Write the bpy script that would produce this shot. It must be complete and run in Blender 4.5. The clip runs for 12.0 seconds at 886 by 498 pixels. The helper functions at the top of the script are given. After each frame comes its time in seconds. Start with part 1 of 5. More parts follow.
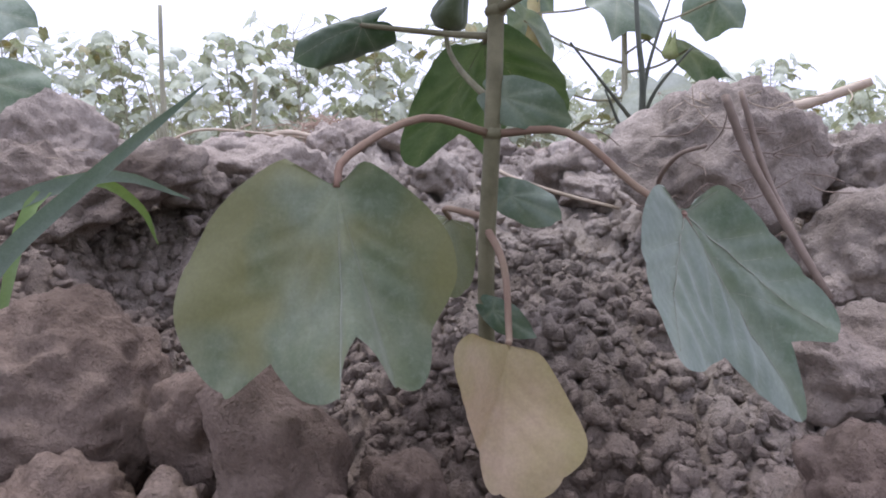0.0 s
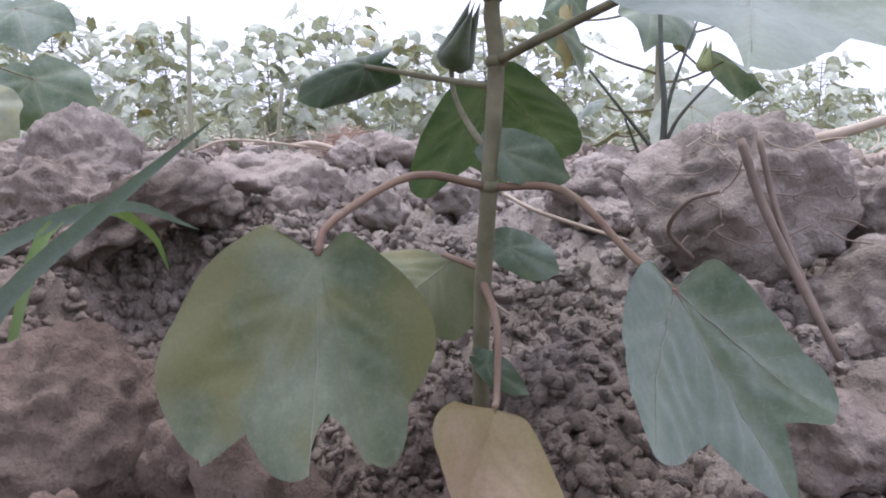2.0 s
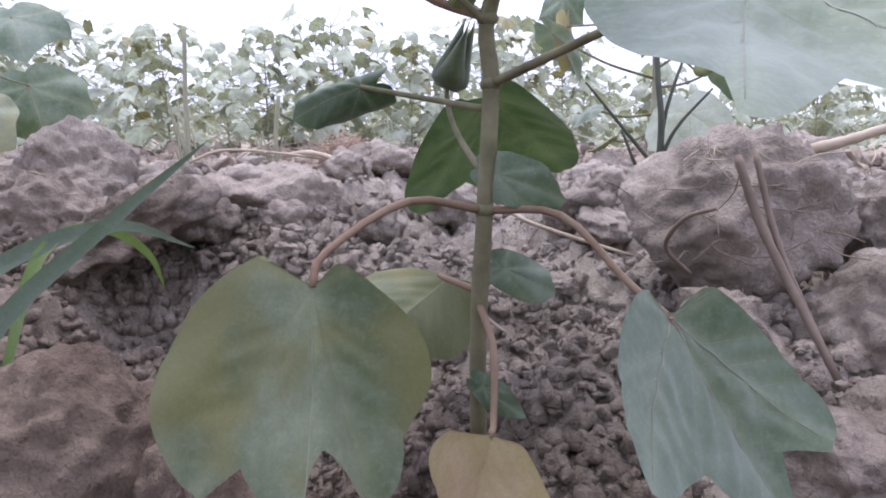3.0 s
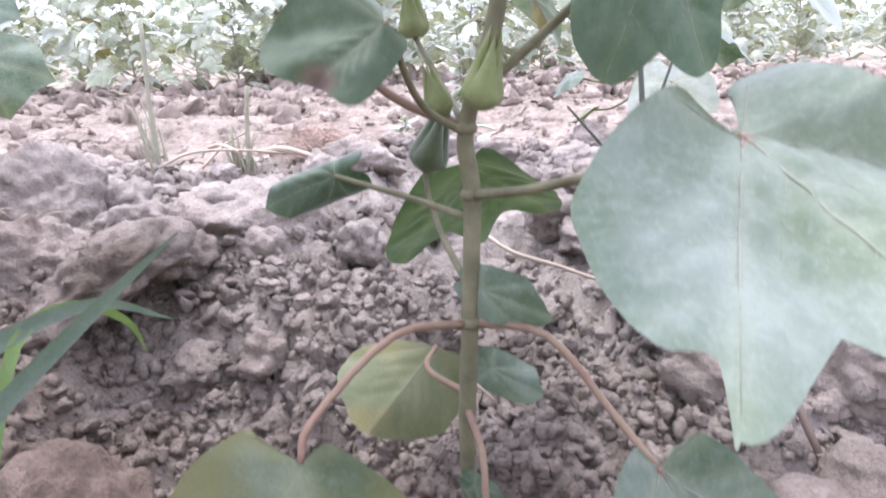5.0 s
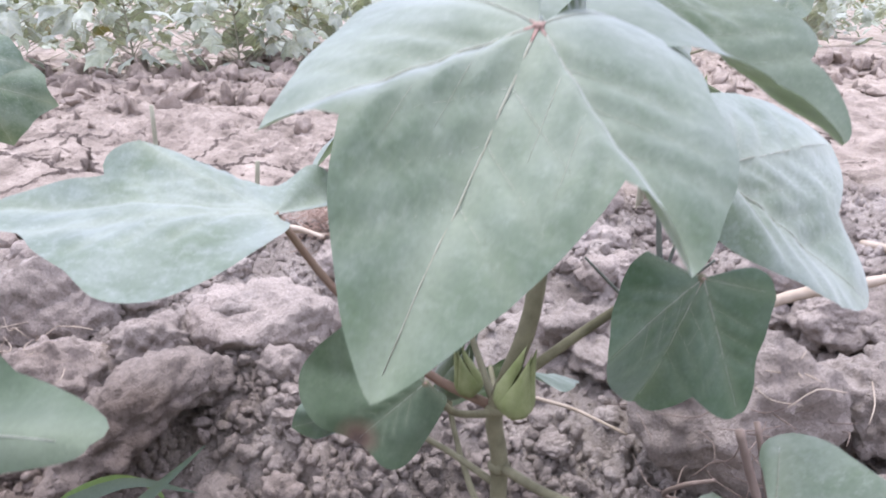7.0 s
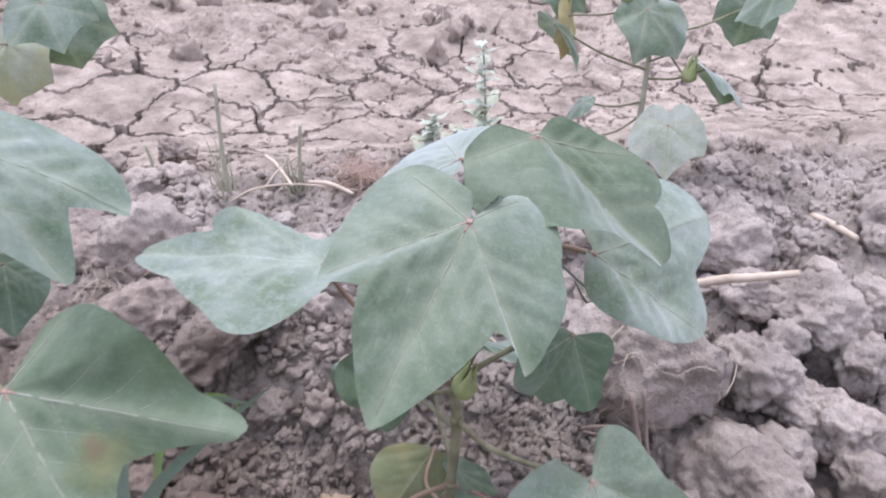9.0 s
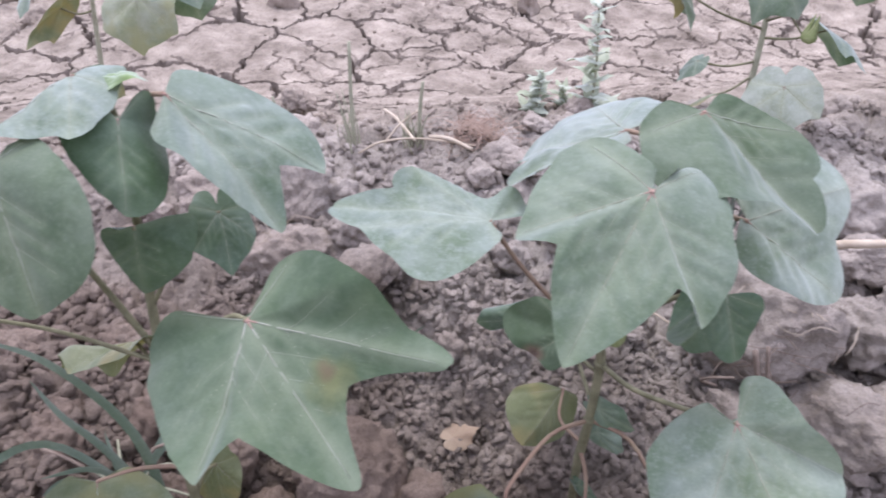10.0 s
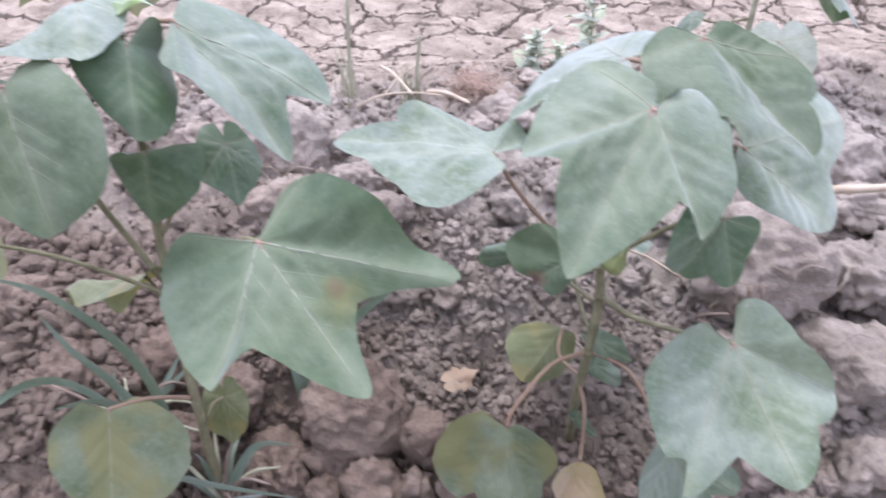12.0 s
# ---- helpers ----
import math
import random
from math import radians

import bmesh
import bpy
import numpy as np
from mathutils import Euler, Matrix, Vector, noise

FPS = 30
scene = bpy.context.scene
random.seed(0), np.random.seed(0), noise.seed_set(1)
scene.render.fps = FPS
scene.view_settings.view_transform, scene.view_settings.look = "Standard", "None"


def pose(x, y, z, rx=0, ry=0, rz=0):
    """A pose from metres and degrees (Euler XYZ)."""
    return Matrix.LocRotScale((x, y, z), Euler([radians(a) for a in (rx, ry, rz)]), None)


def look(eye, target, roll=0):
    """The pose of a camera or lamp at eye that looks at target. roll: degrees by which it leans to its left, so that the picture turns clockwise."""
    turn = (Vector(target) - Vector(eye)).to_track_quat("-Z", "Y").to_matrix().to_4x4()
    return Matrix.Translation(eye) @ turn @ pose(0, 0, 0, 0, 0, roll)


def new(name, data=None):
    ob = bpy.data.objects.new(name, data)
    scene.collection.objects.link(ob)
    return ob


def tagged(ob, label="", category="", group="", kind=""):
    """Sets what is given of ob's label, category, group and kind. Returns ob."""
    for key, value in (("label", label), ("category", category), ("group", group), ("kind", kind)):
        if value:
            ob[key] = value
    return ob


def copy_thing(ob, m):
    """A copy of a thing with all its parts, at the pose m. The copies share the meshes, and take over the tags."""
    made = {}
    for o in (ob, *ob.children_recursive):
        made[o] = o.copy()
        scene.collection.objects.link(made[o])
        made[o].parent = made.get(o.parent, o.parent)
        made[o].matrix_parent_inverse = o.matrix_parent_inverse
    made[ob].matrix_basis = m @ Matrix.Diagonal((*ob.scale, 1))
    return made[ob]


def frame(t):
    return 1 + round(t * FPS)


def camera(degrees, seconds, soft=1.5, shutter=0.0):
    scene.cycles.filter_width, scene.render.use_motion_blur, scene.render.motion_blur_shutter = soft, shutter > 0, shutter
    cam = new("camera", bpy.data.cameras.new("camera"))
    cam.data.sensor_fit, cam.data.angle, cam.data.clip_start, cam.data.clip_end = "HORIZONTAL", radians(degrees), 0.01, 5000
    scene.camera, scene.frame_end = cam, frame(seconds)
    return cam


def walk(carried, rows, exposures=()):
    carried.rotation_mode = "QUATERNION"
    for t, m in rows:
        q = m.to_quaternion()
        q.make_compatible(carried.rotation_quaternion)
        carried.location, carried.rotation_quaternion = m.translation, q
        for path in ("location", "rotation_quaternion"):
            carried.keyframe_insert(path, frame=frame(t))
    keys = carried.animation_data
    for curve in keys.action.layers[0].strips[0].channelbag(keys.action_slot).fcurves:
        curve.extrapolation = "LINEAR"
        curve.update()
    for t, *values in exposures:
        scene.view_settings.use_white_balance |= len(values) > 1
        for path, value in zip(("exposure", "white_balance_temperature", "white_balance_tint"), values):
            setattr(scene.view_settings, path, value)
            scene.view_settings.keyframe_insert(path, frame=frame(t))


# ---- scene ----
cam = camera(65.6, 12.0, soft=1.8, shutter=0.5)
PATH = [
    (0, (0.054, -0.005, 0.156), (-0.367, 1.927, -0.144), -0.3),
    (0.5, (0.051, -0.001, 0.169), (-0.37, 1.917, -0.211), -0.6),
    (1, (0.056, 0.001, 0.172), (-0.411, 1.906, -0.221), 0.2),
    (1.5, (0.065, 0.004, 0.176), (-0.459, 1.899, -0.189), 1.9),
    (2, (0.068, 0.005, 0.179), (-0.457, 1.906, -0.153), 0.8),
    (2.5, (0.069, 0.006, 0.184), (-0.463, 1.908, -0.133), 0.4),
    (4.5, (0.065, 0.021, 0.225), (-0.383, 1.898, -0.303), -0.2),
    (5, (0.063, 0.029, 0.257), (-0.397, 1.887, -0.326), -1.6),
    (5.5, (0.053, 0.035, 0.289), (-0.405, 1.882, -0.325), -0.6),
    (6, (0.048, 0.04, 0.318), (-0.395, 1.866, -0.369), 0.6),
    (6.5, (0.042, 0.049, 0.341), (-0.407, 1.874, -0.342), 0.0),
    (7, (0.046, 0.058, 0.363), (-0.398, 1.879, -0.336), -0.4),
    (9, (0.088, -0.02, 0.489), (-0.395, 1.63, -0.533), 1.4),
    (9.5, (0.076, -0.048, 0.507), (-0.45, 1.533, -0.599), -0.3),
    (10, (0.044, -0.07, 0.516), (-0.577, 1.442, -0.637), 0.1),
    (10.5, (0.018, -0.075, 0.513), (-0.627, 1.451, -0.608), 0.4),
    (11, (0.003, -0.084, 0.513), (-0.667, 1.421, -0.621), 0.5),
    (11.5, (0.009, -0.095, 0.513), (-0.64, 1.362, -0.694), 0.2),
    (12, (0.046, -0.095, 0.497), (-0.538, 1.394, -0.704), 0.5),
]
walk(cam, [(t, look(eye, target, roll)) for t, eye, target, roll in PATH],
     [(0.0, -0.2), (1.0, -0.15), (2.7, -0.18), (4.5, 0.56), (5.5, 0.52), (6.5, 0.35), (7.2, 0.1), (9.0, -0.03), (10.5, -0.12), (11.5, -0.08), (12.0, 0.17)])

# ---- light: bright hazy overcast ----
SUN_HIGH, SUN_ROUND = radians(70), radians(330)
world = bpy.data.worlds.new("overcast_sky")
scene.world = world
world.use_nodes = True
wn, wl = world.node_tree.nodes, world.node_tree.links
sky = wn.new("ShaderNodeTexSky")
sky.sky_type, sky.sun_disc = "NISHITA", False
sky.sun_elevation, sky.sun_rotation = SUN_HIGH, SUN_ROUND
sky.air_density, sky.dust_density, sky.ozone_density = 1.0, 6.0, 1.0
grey = wn.new("ShaderNodeHueSaturation")
grey.inputs["Saturation"].default_value = 0.35
cloud = wn.new("ShaderNodeMixRGB")
cloud.inputs[0].default_value = 0.8
cloud.inputs[2].default_value = (11.3, 11.65, 15.8, 1)
way = wn.new("ShaderNodeTexCoord")
up = wn.new("ShaderNodeSeparateXYZ")
rise = wn.new("ShaderNodeMapRange")
rise.inputs["To Min"].default_value, rise.inputs["To Max"].default_value = 1.25, 2.1
over = wn.new("ShaderNodeVectorMath")
over.operation = "SCALE"
wl.new(way.outputs["Generated"], up.inputs[0])
wl.new(up.outputs["Z"], rise.inputs["Value"])
wl.new(sky.outputs[0], grey.inputs["Color"])
wl.new(grey.outputs[0], cloud.inputs[1])
wl.new(cloud.outputs[0], over.inputs[0])
wl.new(rise.outputs[0], over.inputs["Scale"])
wl.new(over.outputs[0], wn["Background"].inputs["Color"])
wn["Background"].inputs["Strength"].default_value = 0.11
sun = new("sun", bpy.data.lights.new("sun", "SUN"))
sun.data.energy, sun.data.angle, sun.data.color = 2.2, radians(22), (1.0, 0.97, 0.95)
sun.matrix_world = look((0, 0, 5), (Vector((0, 0, 5)) - Vector((math.sin(SUN_ROUND) * math.cos(SUN_HIGH), math.cos(SUN_ROUND) * math.cos(SUN_HIGH), math.sin(SUN_HIGH)))))


# ---- small mathematics ----
rng = np.random.default_rng(7)
TABLE = rng.random(4096)


def lattice(i, j, k):
    return TABLE[(i * 374761 + j * 668265 + k * 144665 + (i * j) % 977 + (j * k) % 613) % 4096]


def value_noise(p):
    """Smooth noise in 0..1 at the rows of p."""
    q = np.floor(p).astype(np.int64)
    f = p - q
    f = f * f * (3 - 2 * f)
    out = 0
    for a in (0, 1):
        for b in (0, 1):
            for c in (0, 1):
                w = (f[:, 0] if a else 1 - f[:, 0]) * (f[:, 1] if b else 1 - f[:, 1]) * (f[:, 2] if c else 1 - f[:, 2])
                out = out + w * lattice(q[:, 0] + a, q[:, 1] + b, q[:, 2] + c)
    return out


def fbm(p, octaves=4, gain=0.5):
    total, amount = 0, 1.0
    for o in range(octaves):
        total = total + amount * (value_noise(p * 2.03 ** o + 17.3 * o) - 0.5)
        amount *= gain
    return total


def smooth(a, b, x):
    t = np.clip((x - a) / (b - a), 0, 1)
    return t * t * (3 - 2 * t)


def cells(x, y, size, seed):
    """Distance to the nearest wall between the cells of a jittered net, in metres."""
    u, v = x / size, y / size
    i, j = np.floor(u).astype(np.int64), np.floor(v).astype(np.int64)
    near, second = np.full(u.shape, 9.0), np.full(u.shape, 9.0)
    for a in (-1, 0, 1):
        for b in (-1, 0, 1):
            cx = i + a + 0.1 + 0.8 * lattice(i + a, j + b, np.full_like(i, seed))
            cy = j + b + 0.1 + 0.8 * lattice(i + a, j + b, np.full_like(i, seed + 31))
            d = np.hypot(u - cx, v - cy)
            second = np.minimum(second, np.maximum(near, d))
            near = np.minimum(near, d)
    return (second - near) * size, near


PROFILE_S = (-3.0, -0.6, -0.1, 0.1, 0.2, 0.3, 0.42, 0.55, 0.66, 0.85, 1.05, 1.25, 1.4, 1.6, 1.9, 2.3, 2.7, 3.3, 6.0)
PROFILE_Z = (0.0, 0.02, 0.02, 0.03, 0.052, 0.082, 0.118, 0.138, 0.138, 0.10, 0.025, -0.035, -0.045, -0.02, 0.03, 0.065, 0.10, 0.09, 0.03)


def land(x, y):
    """Height of the field without its crumbs: planted ridges along (0.88, 0.48)."""
    x, y = np.asarray(x, float), np.asarray(y, float)
    s = -0.48 * x + 0.88 * y
    along = 0.88 * x + 0.48 * y
    z = np.interp(s, PROFILE_S, PROFILE_Z)
    z = z + 0.045 * np.exp(-((x + 0.38) / 0.16) ** 2 - ((y - 0.12) / 0.12) ** 2)
    z = z + 0.03 * np.exp(-((x - 0.22) / 0.13) ** 2 - ((y - 0.33) / 0.13) ** 2)
    z = z - 0.035 * np.exp(-((x + 0.25) / 0.05) ** 2 - ((y - 0.13) / 0.06) ** 2)
    z = z - 0.045 * np.exp(-((x + 0.10) / 0.13) ** 2 - ((y - 0.165) / 0.055) ** 2)
    z = z - 0.024 * np.exp(-((x + 0.1) / 0.1) ** 2 - ((y - 0.3) / 0.07) ** 2)
    z = z - 0.04 * np.exp(-((x + 0.19) / 0.03) ** 2 - ((y - 0.325) / 0.032) ** 2)
    z = z - 0.055 * np.exp(-((x + 0.1) / 0.11) ** 2 - ((y - 0.205) / 0.058) ** 2)
    q = np.stack([x, y, 0 * x], -1).reshape(-1, 3)
    z = z + 0.03 * fbm(q * 4.0, 2).reshape(x.shape) * smooth(0.1, 0.5, s)
    return z


def height(x, y):
    """The surface itself, with crumbs near the plants and cracks on the flat."""
    q = np.stack([x, y, 0 * x], -1)
    s = -0.48 * x + 0.88 * y
    rough = 1 - smooth(0.72, 0.95, s + 0.12 * fbm(q * 5, 2)) * (1 - smooth(2.0, 2.3, s))
    z = land(x, y)
    lumps = fbm(q * 22, 4, 0.55)
    grains = 0
    for size, tall, seed in ((0.034, 0.009, 11), (0.019, 0.007, 12), (0.010, 0.0035, 13)):
        gap, near = cells(x + 0.5 * size * fbm(q / size * 0.7, 2), y + 0.5 * size * fbm(q / size * 0.7 + 5, 2), size, seed)
        tallness = 0.25 + 0.75 * value_noise(q / size * 0.8)
        grains = grains + tall * tallness * smooth(0, 0.32 * size, gap) * (1.1 - 0.5 * near)
    z = z + rough * (0.024 * lumps + grains - 0.012)
    wx = x + 0.04 * fbm(q * 9 + 3, 2) + 0.02 * fbm(q * 42, 3, 0.6)
    wy = y + 0.04 * fbm(q * 9 + 8, 2) + 0.02 * fbm(q * 42 + 31, 3, 0.6)
    gap = cells(wx, wy, 0.19, 3)[0]
    fine = cells(wx + 0.3, wy + 0.7, 0.085, 5)[0]
    broad = 0.004 + 0.0085 * value_noise(q * 6) ** 1.6
    flat = 1 - rough
    worn = 1 - smooth(1.6, 2.05, s + 0.5 * fbm(q * 3, 2))
    worn = worn * smooth(-1.62, -1.45, x) * (1 - smooth(0.6, 0.72, x))
    open_crack = 0.07 * (1 - smooth(broad * 0.8, broad * 1.0, gap)) * smooth(0.22, 0.32, value_noise(q * 3.5 + 4)) * worn
    hair_crack = 0.014 * (1 - smooth(0.001, 0.0045, fine)) * smooth(0.5, 0.6, value_noise(q * 5 + 9)) * worn
    z = z + flat * (0.002 * smooth(0, 0.006, gap) - open_crack - hair_crack + 0.009 * fbm(q * 7, 2) + (0.018 - 0.0125 * worn) * fbm(q * 40, 3, 0.6) + 0.005 * np.abs(fbm(q * 100, 2, 0.6)))
    return z


# ---- materials ----
def material(name, rough=0.9, spec=0.2):
    m = bpy.data.materials.new(name)
    m.use_nodes = True
    b = m.node_tree.nodes["Principled BSDF"]
    b.inputs["Roughness"].default_value = rough
    b.inputs["Specular IOR Level"].default_value = spec
    return m, m.node_tree.nodes, m.node_tree.links, b


def noise_node(n, l, coord, scale, detail=4.0, rough=0.6):
    t = n.new("ShaderNodeTexNoise")
    t.inputs["Scale"].default_value, t.inputs["Detail"].default_value, t.inputs["Roughness"].default_value = scale, detail, rough
    l.new(coord, t.inputs["Vector"])
    return t.outputs["Fac"]


def ramp(n, l, fac, stops):
    r = n.new("ShaderNodeValToRGB")
    while len(r.color_ramp.elements) < len(stops):
        r.color_ramp.elements.new(0.5)
    for e, (at, c) in zip(r.color_ramp.elements, stops):
        e.position, e.color = at, (*c, 1)
    l.new(fac, r.inputs["Fac"])
    return r.outputs["Color"]


def blend(n, l, fac, a, b, mode="MIX"):
    x = n.new("ShaderNodeMixRGB")
    x.blend_type = mode
    for value, socket in ((fac, x.inputs[0]), (a, x.inputs[1]), (b, x.inputs[2])):
        if isinstance(value, (int, float)):
            socket.default_value = value
        elif isinstance(value, tuple):
            socket.default_value = (*value, 1)
        else:
            l.new(value, socket)
    return x.outputs[0]


def bump(n, l, b, fac, strength, distance):
    k = n.new("ShaderNodeBump")
    k.inputs["Strength"].default_value, k.inputs["Distance"].default_value = strength, distance
    l.new(fac, k.inputs["Height"])
    if b.inputs["Normal"].is_linked:
        l.new(b.inputs["Normal"].links[0].from_socket, k.inputs["Normal"])
    l.new(k.outputs[0], b.inputs["Normal"])


def soil_material(name, dark, mid, pale, own=False, shade_depth=0.9):
    m, n, l, b = material(name, 0.95, 0.1)
    c = n.new("ShaderNodeNewGeometry").outputs["Position"]
    big = noise_node(n, l, c, 14, 5)
    col = ramp(n, l, big, [(0.3, dark), (0.5, mid), (0.72, pale)])
    where = n.new("ShaderNodeVectorMath")
    where.operation = "DOT_PRODUCT"
    l.new(c, where.inputs[0])
    where.inputs[1].default_value = (-0.48, 0.88, 0.0)
    ragged = n.new("ShaderNodeMath")
    ragged.operation = "MULTIPLY_ADD"
    l.new(noise_node(n, l, c, 9, 3), ragged.inputs[0])
    ragged.inputs[1].default_value = 0.3
    l.new(where.outputs["Value"], ragged.inputs[2])
    # Darker, browner band over the near furrow: shade put into the soil colour.
    shade_band = n.new("ShaderNodeMath")
    shade_band.operation = "MULTIPLY_ADD"
    l.new(noise_node(n, l, c, 11, 3), shade_band.inputs[0])
    shade_band.inputs[1].default_value = 0.3
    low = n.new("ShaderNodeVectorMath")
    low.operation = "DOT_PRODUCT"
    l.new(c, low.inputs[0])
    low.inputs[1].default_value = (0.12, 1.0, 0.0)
    l.new(low.outputs["Value"], shade_band.inputs[2])
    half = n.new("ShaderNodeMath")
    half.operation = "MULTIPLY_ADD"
    l.new(shade_band.outputs[0], half.inputs[0])
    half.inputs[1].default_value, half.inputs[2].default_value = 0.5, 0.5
    col = blend(n, l, ramp(n, l, half.outputs[0], [(0.1, (0, 0, 0)), (0.3, (shade_depth,) * 3), (0.68, (shade_depth,) * 3), (0.795, (0, 0, 0))]), col, blend(n, l, 1.0, col, (0.55, 0.482, 0.445), "MULTIPLY"))
    col = blend(n, l, ramp(n, l, ragged.outputs[0], [(0.8, (0, 0, 0)), (0.98, (0.9,) * 3)]), col, blend(n, l, 1.0, col, (0.95, 0.905, 0.86), "MULTIPLY"))
    grain = noise_node(n, l, c, 420, 3, 0.7)
    col = blend(n, l, 0.35, col, ramp(n, l, grain, [(0.3, (0.3, 0.28, 0.27)), (0.65, (0.75, 0.72, 0.7))]), "OVERLAY")
    if own:
        info = n.new("ShaderNodeObjectInfo")
        col = blend(n, l, 0.3, col, ramp(n, l, info.outputs["Random"], [(0.0, (0.36, 0.34, 0.33)), (1.0, (0.66, 0.6, 0.57))]), "OVERLAY")
    l.new(col, b.inputs["Base Color"])
    bump(n, l, b, noise_node(n, l, c, 110, 6, 0.75), 1.0, 0.006)
    bump(n, l, b, noise_node(n, l, c, 300, 4, 0.7), 0.5, 0.002)
    bump(n, l, b, grain, 0.7, 0.0016)
    return m


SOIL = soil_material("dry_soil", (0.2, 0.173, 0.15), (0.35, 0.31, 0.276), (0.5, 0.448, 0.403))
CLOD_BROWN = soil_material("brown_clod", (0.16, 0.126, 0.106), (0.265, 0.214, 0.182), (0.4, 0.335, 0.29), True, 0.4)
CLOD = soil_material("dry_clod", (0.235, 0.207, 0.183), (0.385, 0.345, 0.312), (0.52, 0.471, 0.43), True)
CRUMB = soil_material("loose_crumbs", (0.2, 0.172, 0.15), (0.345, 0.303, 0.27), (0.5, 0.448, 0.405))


def leaf_material(name, deep, face, dust, glow, dusty=0.5, spot=None, scars=(), sheen=0.85):
    m, n, l, b = material(name, 0.6, 0.38)
    b.inputs["Sheen Weight"].default_value, b.inputs["Sheen Roughness"].default_value = sheen, 0.5
    b.inputs["Sheen Tint"].default_value = (0.93, 0.97, 1.0, 1)
    c = n.new("ShaderNodeTexCoord").outputs["Object"]
    col = ramp(n, l, noise_node(n, l, c, 35, 4), [(0.3, deep), (0.7, face)])
    col = blend(n, l, ramp(n, l, noise_node(n, l, c, 30, 4, 0.55), [(0.36, (dusty * 0.1,) * 3), (0.66, (dusty * 1.15,) * 3)]), col, dust)
    col = blend(n, l, ramp(n, l, noise_node(n, l, c, 130, 3, 0.6), [(0.5, (0, 0, 0)), (0.8, (dusty * 0.7,) * 3)]), col, dust)
    col = blend(n, l, ramp(n, l, noise_node(n, l, c, 330, 4, 0.7), [(0.5, (0, 0, 0)), (0.68, (dusty * 0.55,) * 3)]), col, dust)
    info = n.new("ShaderNodeObjectInfo")
    col = blend(n, l, ramp(n, l, info.outputs["Random"], [(0.0, (0.5,) * 3), (0.6, (0, 0, 0))]), col, blend(n, l, 1.0, col, (0.72, 0.74, 0.5), "MULTIPLY"))
    near_rib = n.new("ShaderNodeAttribute")
    near_rib.attribute_name = "rib"
    col = blend(n, l, ramp(n, l, near_rib.outputs["Fac"], [(0.0, (0, 0, 0)), (1.0, (0.3,) * 3)]), col, blend(n, l, 1.0, dust, (1.0, 0.98, 0.75), "MULTIPLY"))
    if spot:
        col = blend(n, l, ramp(n, l, noise_node(n, l, c, 22, 2), [(0.47, (0, 0, 0)), (0.6, (0.85,) * 3)]), col, spot)
    for at, reach, colour in scars:
        gap = n.new("ShaderNodeVectorMath")
        gap.operation = "DISTANCE"
        jog = n.new("ShaderNodeVectorMath")
        jog.operation = "MULTIPLY_ADD"
        wob = n.new("ShaderNodeTexNoise")
        wob.inputs["Scale"].default_value = 90
        l.new(c, wob.inputs["Vector"])
        l.new(wob.outputs["Color"], jog.inputs[0])
        jog.inputs[1].default_value = (reach,) * 3
        l.new(c, jog.inputs[2])
        l.new(jog.outputs[0], gap.inputs[0])
        gap.inputs[1].default_value = tuple(a + reach * 0.5 for a in at)
        size = n.new("ShaderNodeMath")
        size.operation = "DIVIDE"
        l.new(gap.outputs["Value"], size.inputs[0])
        size.inputs[1].default_value = reach
        col = blend(n, l, ramp(n, l, size.outputs[0], [(0.25, (0.9,) * 3), (1.0, (0, 0, 0))]), col, colour)
    col = blend(n, l, 0.12, col, ramp(n, l, noise_node(n, l, c, 900, 2), [(0.3, (0.2,) * 3), (0.7, (0.8,) * 3)]), "OVERLAY")
    l.new(col, b.inputs["Base Color"])
    bump(n, l, b, noise_node(n, l, c, 110, 2), 0.22, 0.002)
    t = n.new("ShaderNodeBsdfTranslucent")
    l.new(blend(n, l, 1.0, col, glow, "MULTIPLY"), t.inputs["Color"])
    add = n.new("ShaderNodeMixShader")
    add.inputs[0].default_value = 0.2
    l.new(b.outputs[0], add.inputs[1])
    l.new(t.outputs[0], add.inputs[2])
    l.new(add.outputs[0], n["Material Output"].inputs["Surface"])
    return m


def plain_material(name, a, c2, scale=60, rough=0.7):
    m, n, l, b = material(name, rough, 0.25)
    c = n.new("ShaderNodeTexCoord").outputs["Object"]
    f = noise_node(n, l, c, scale, 4)
    l.new(ramp(n, l, f, [(0.3, a), (0.7, c2)]), b.inputs["Base Color"])
    bump(n, l, b, noise_node(n, l, c, 500, 3), 0.3, 0.0008)
    return m


LEAF = leaf_material("dusty_leaf", (0.0415, 0.083, 0.0349), (0.0954, 0.145, 0.0747), (0.332, 0.373, 0.357), (0.85, 1.0, 0.4), 0.34, None, (), 0.65)
LEAF_DUSTY = leaf_material("pale_dusty_leaf", (0.0581, 0.0996, 0.0498), (0.116, 0.166, 0.0913), (0.349, 0.39, 0.382), (0.85, 1.0, 0.4), 0.5, None, (), 0.55)
LEAF_GREEN = leaf_material("green_leaf", (0.032, 0.068, 0.024), (0.068, 0.11, 0.045), (0.3, 0.34, 0.31), (0.85, 1.0, 0.35), 0.26, None, (), 0.5)
LEAF_BROAD = leaf_material("broad_leaf", (0.034, 0.07, 0.027), (0.07, 0.113, 0.05), (0.28, 0.315, 0.275), (0.85, 1.0, 0.35), 0.32, None, (), 0.4)
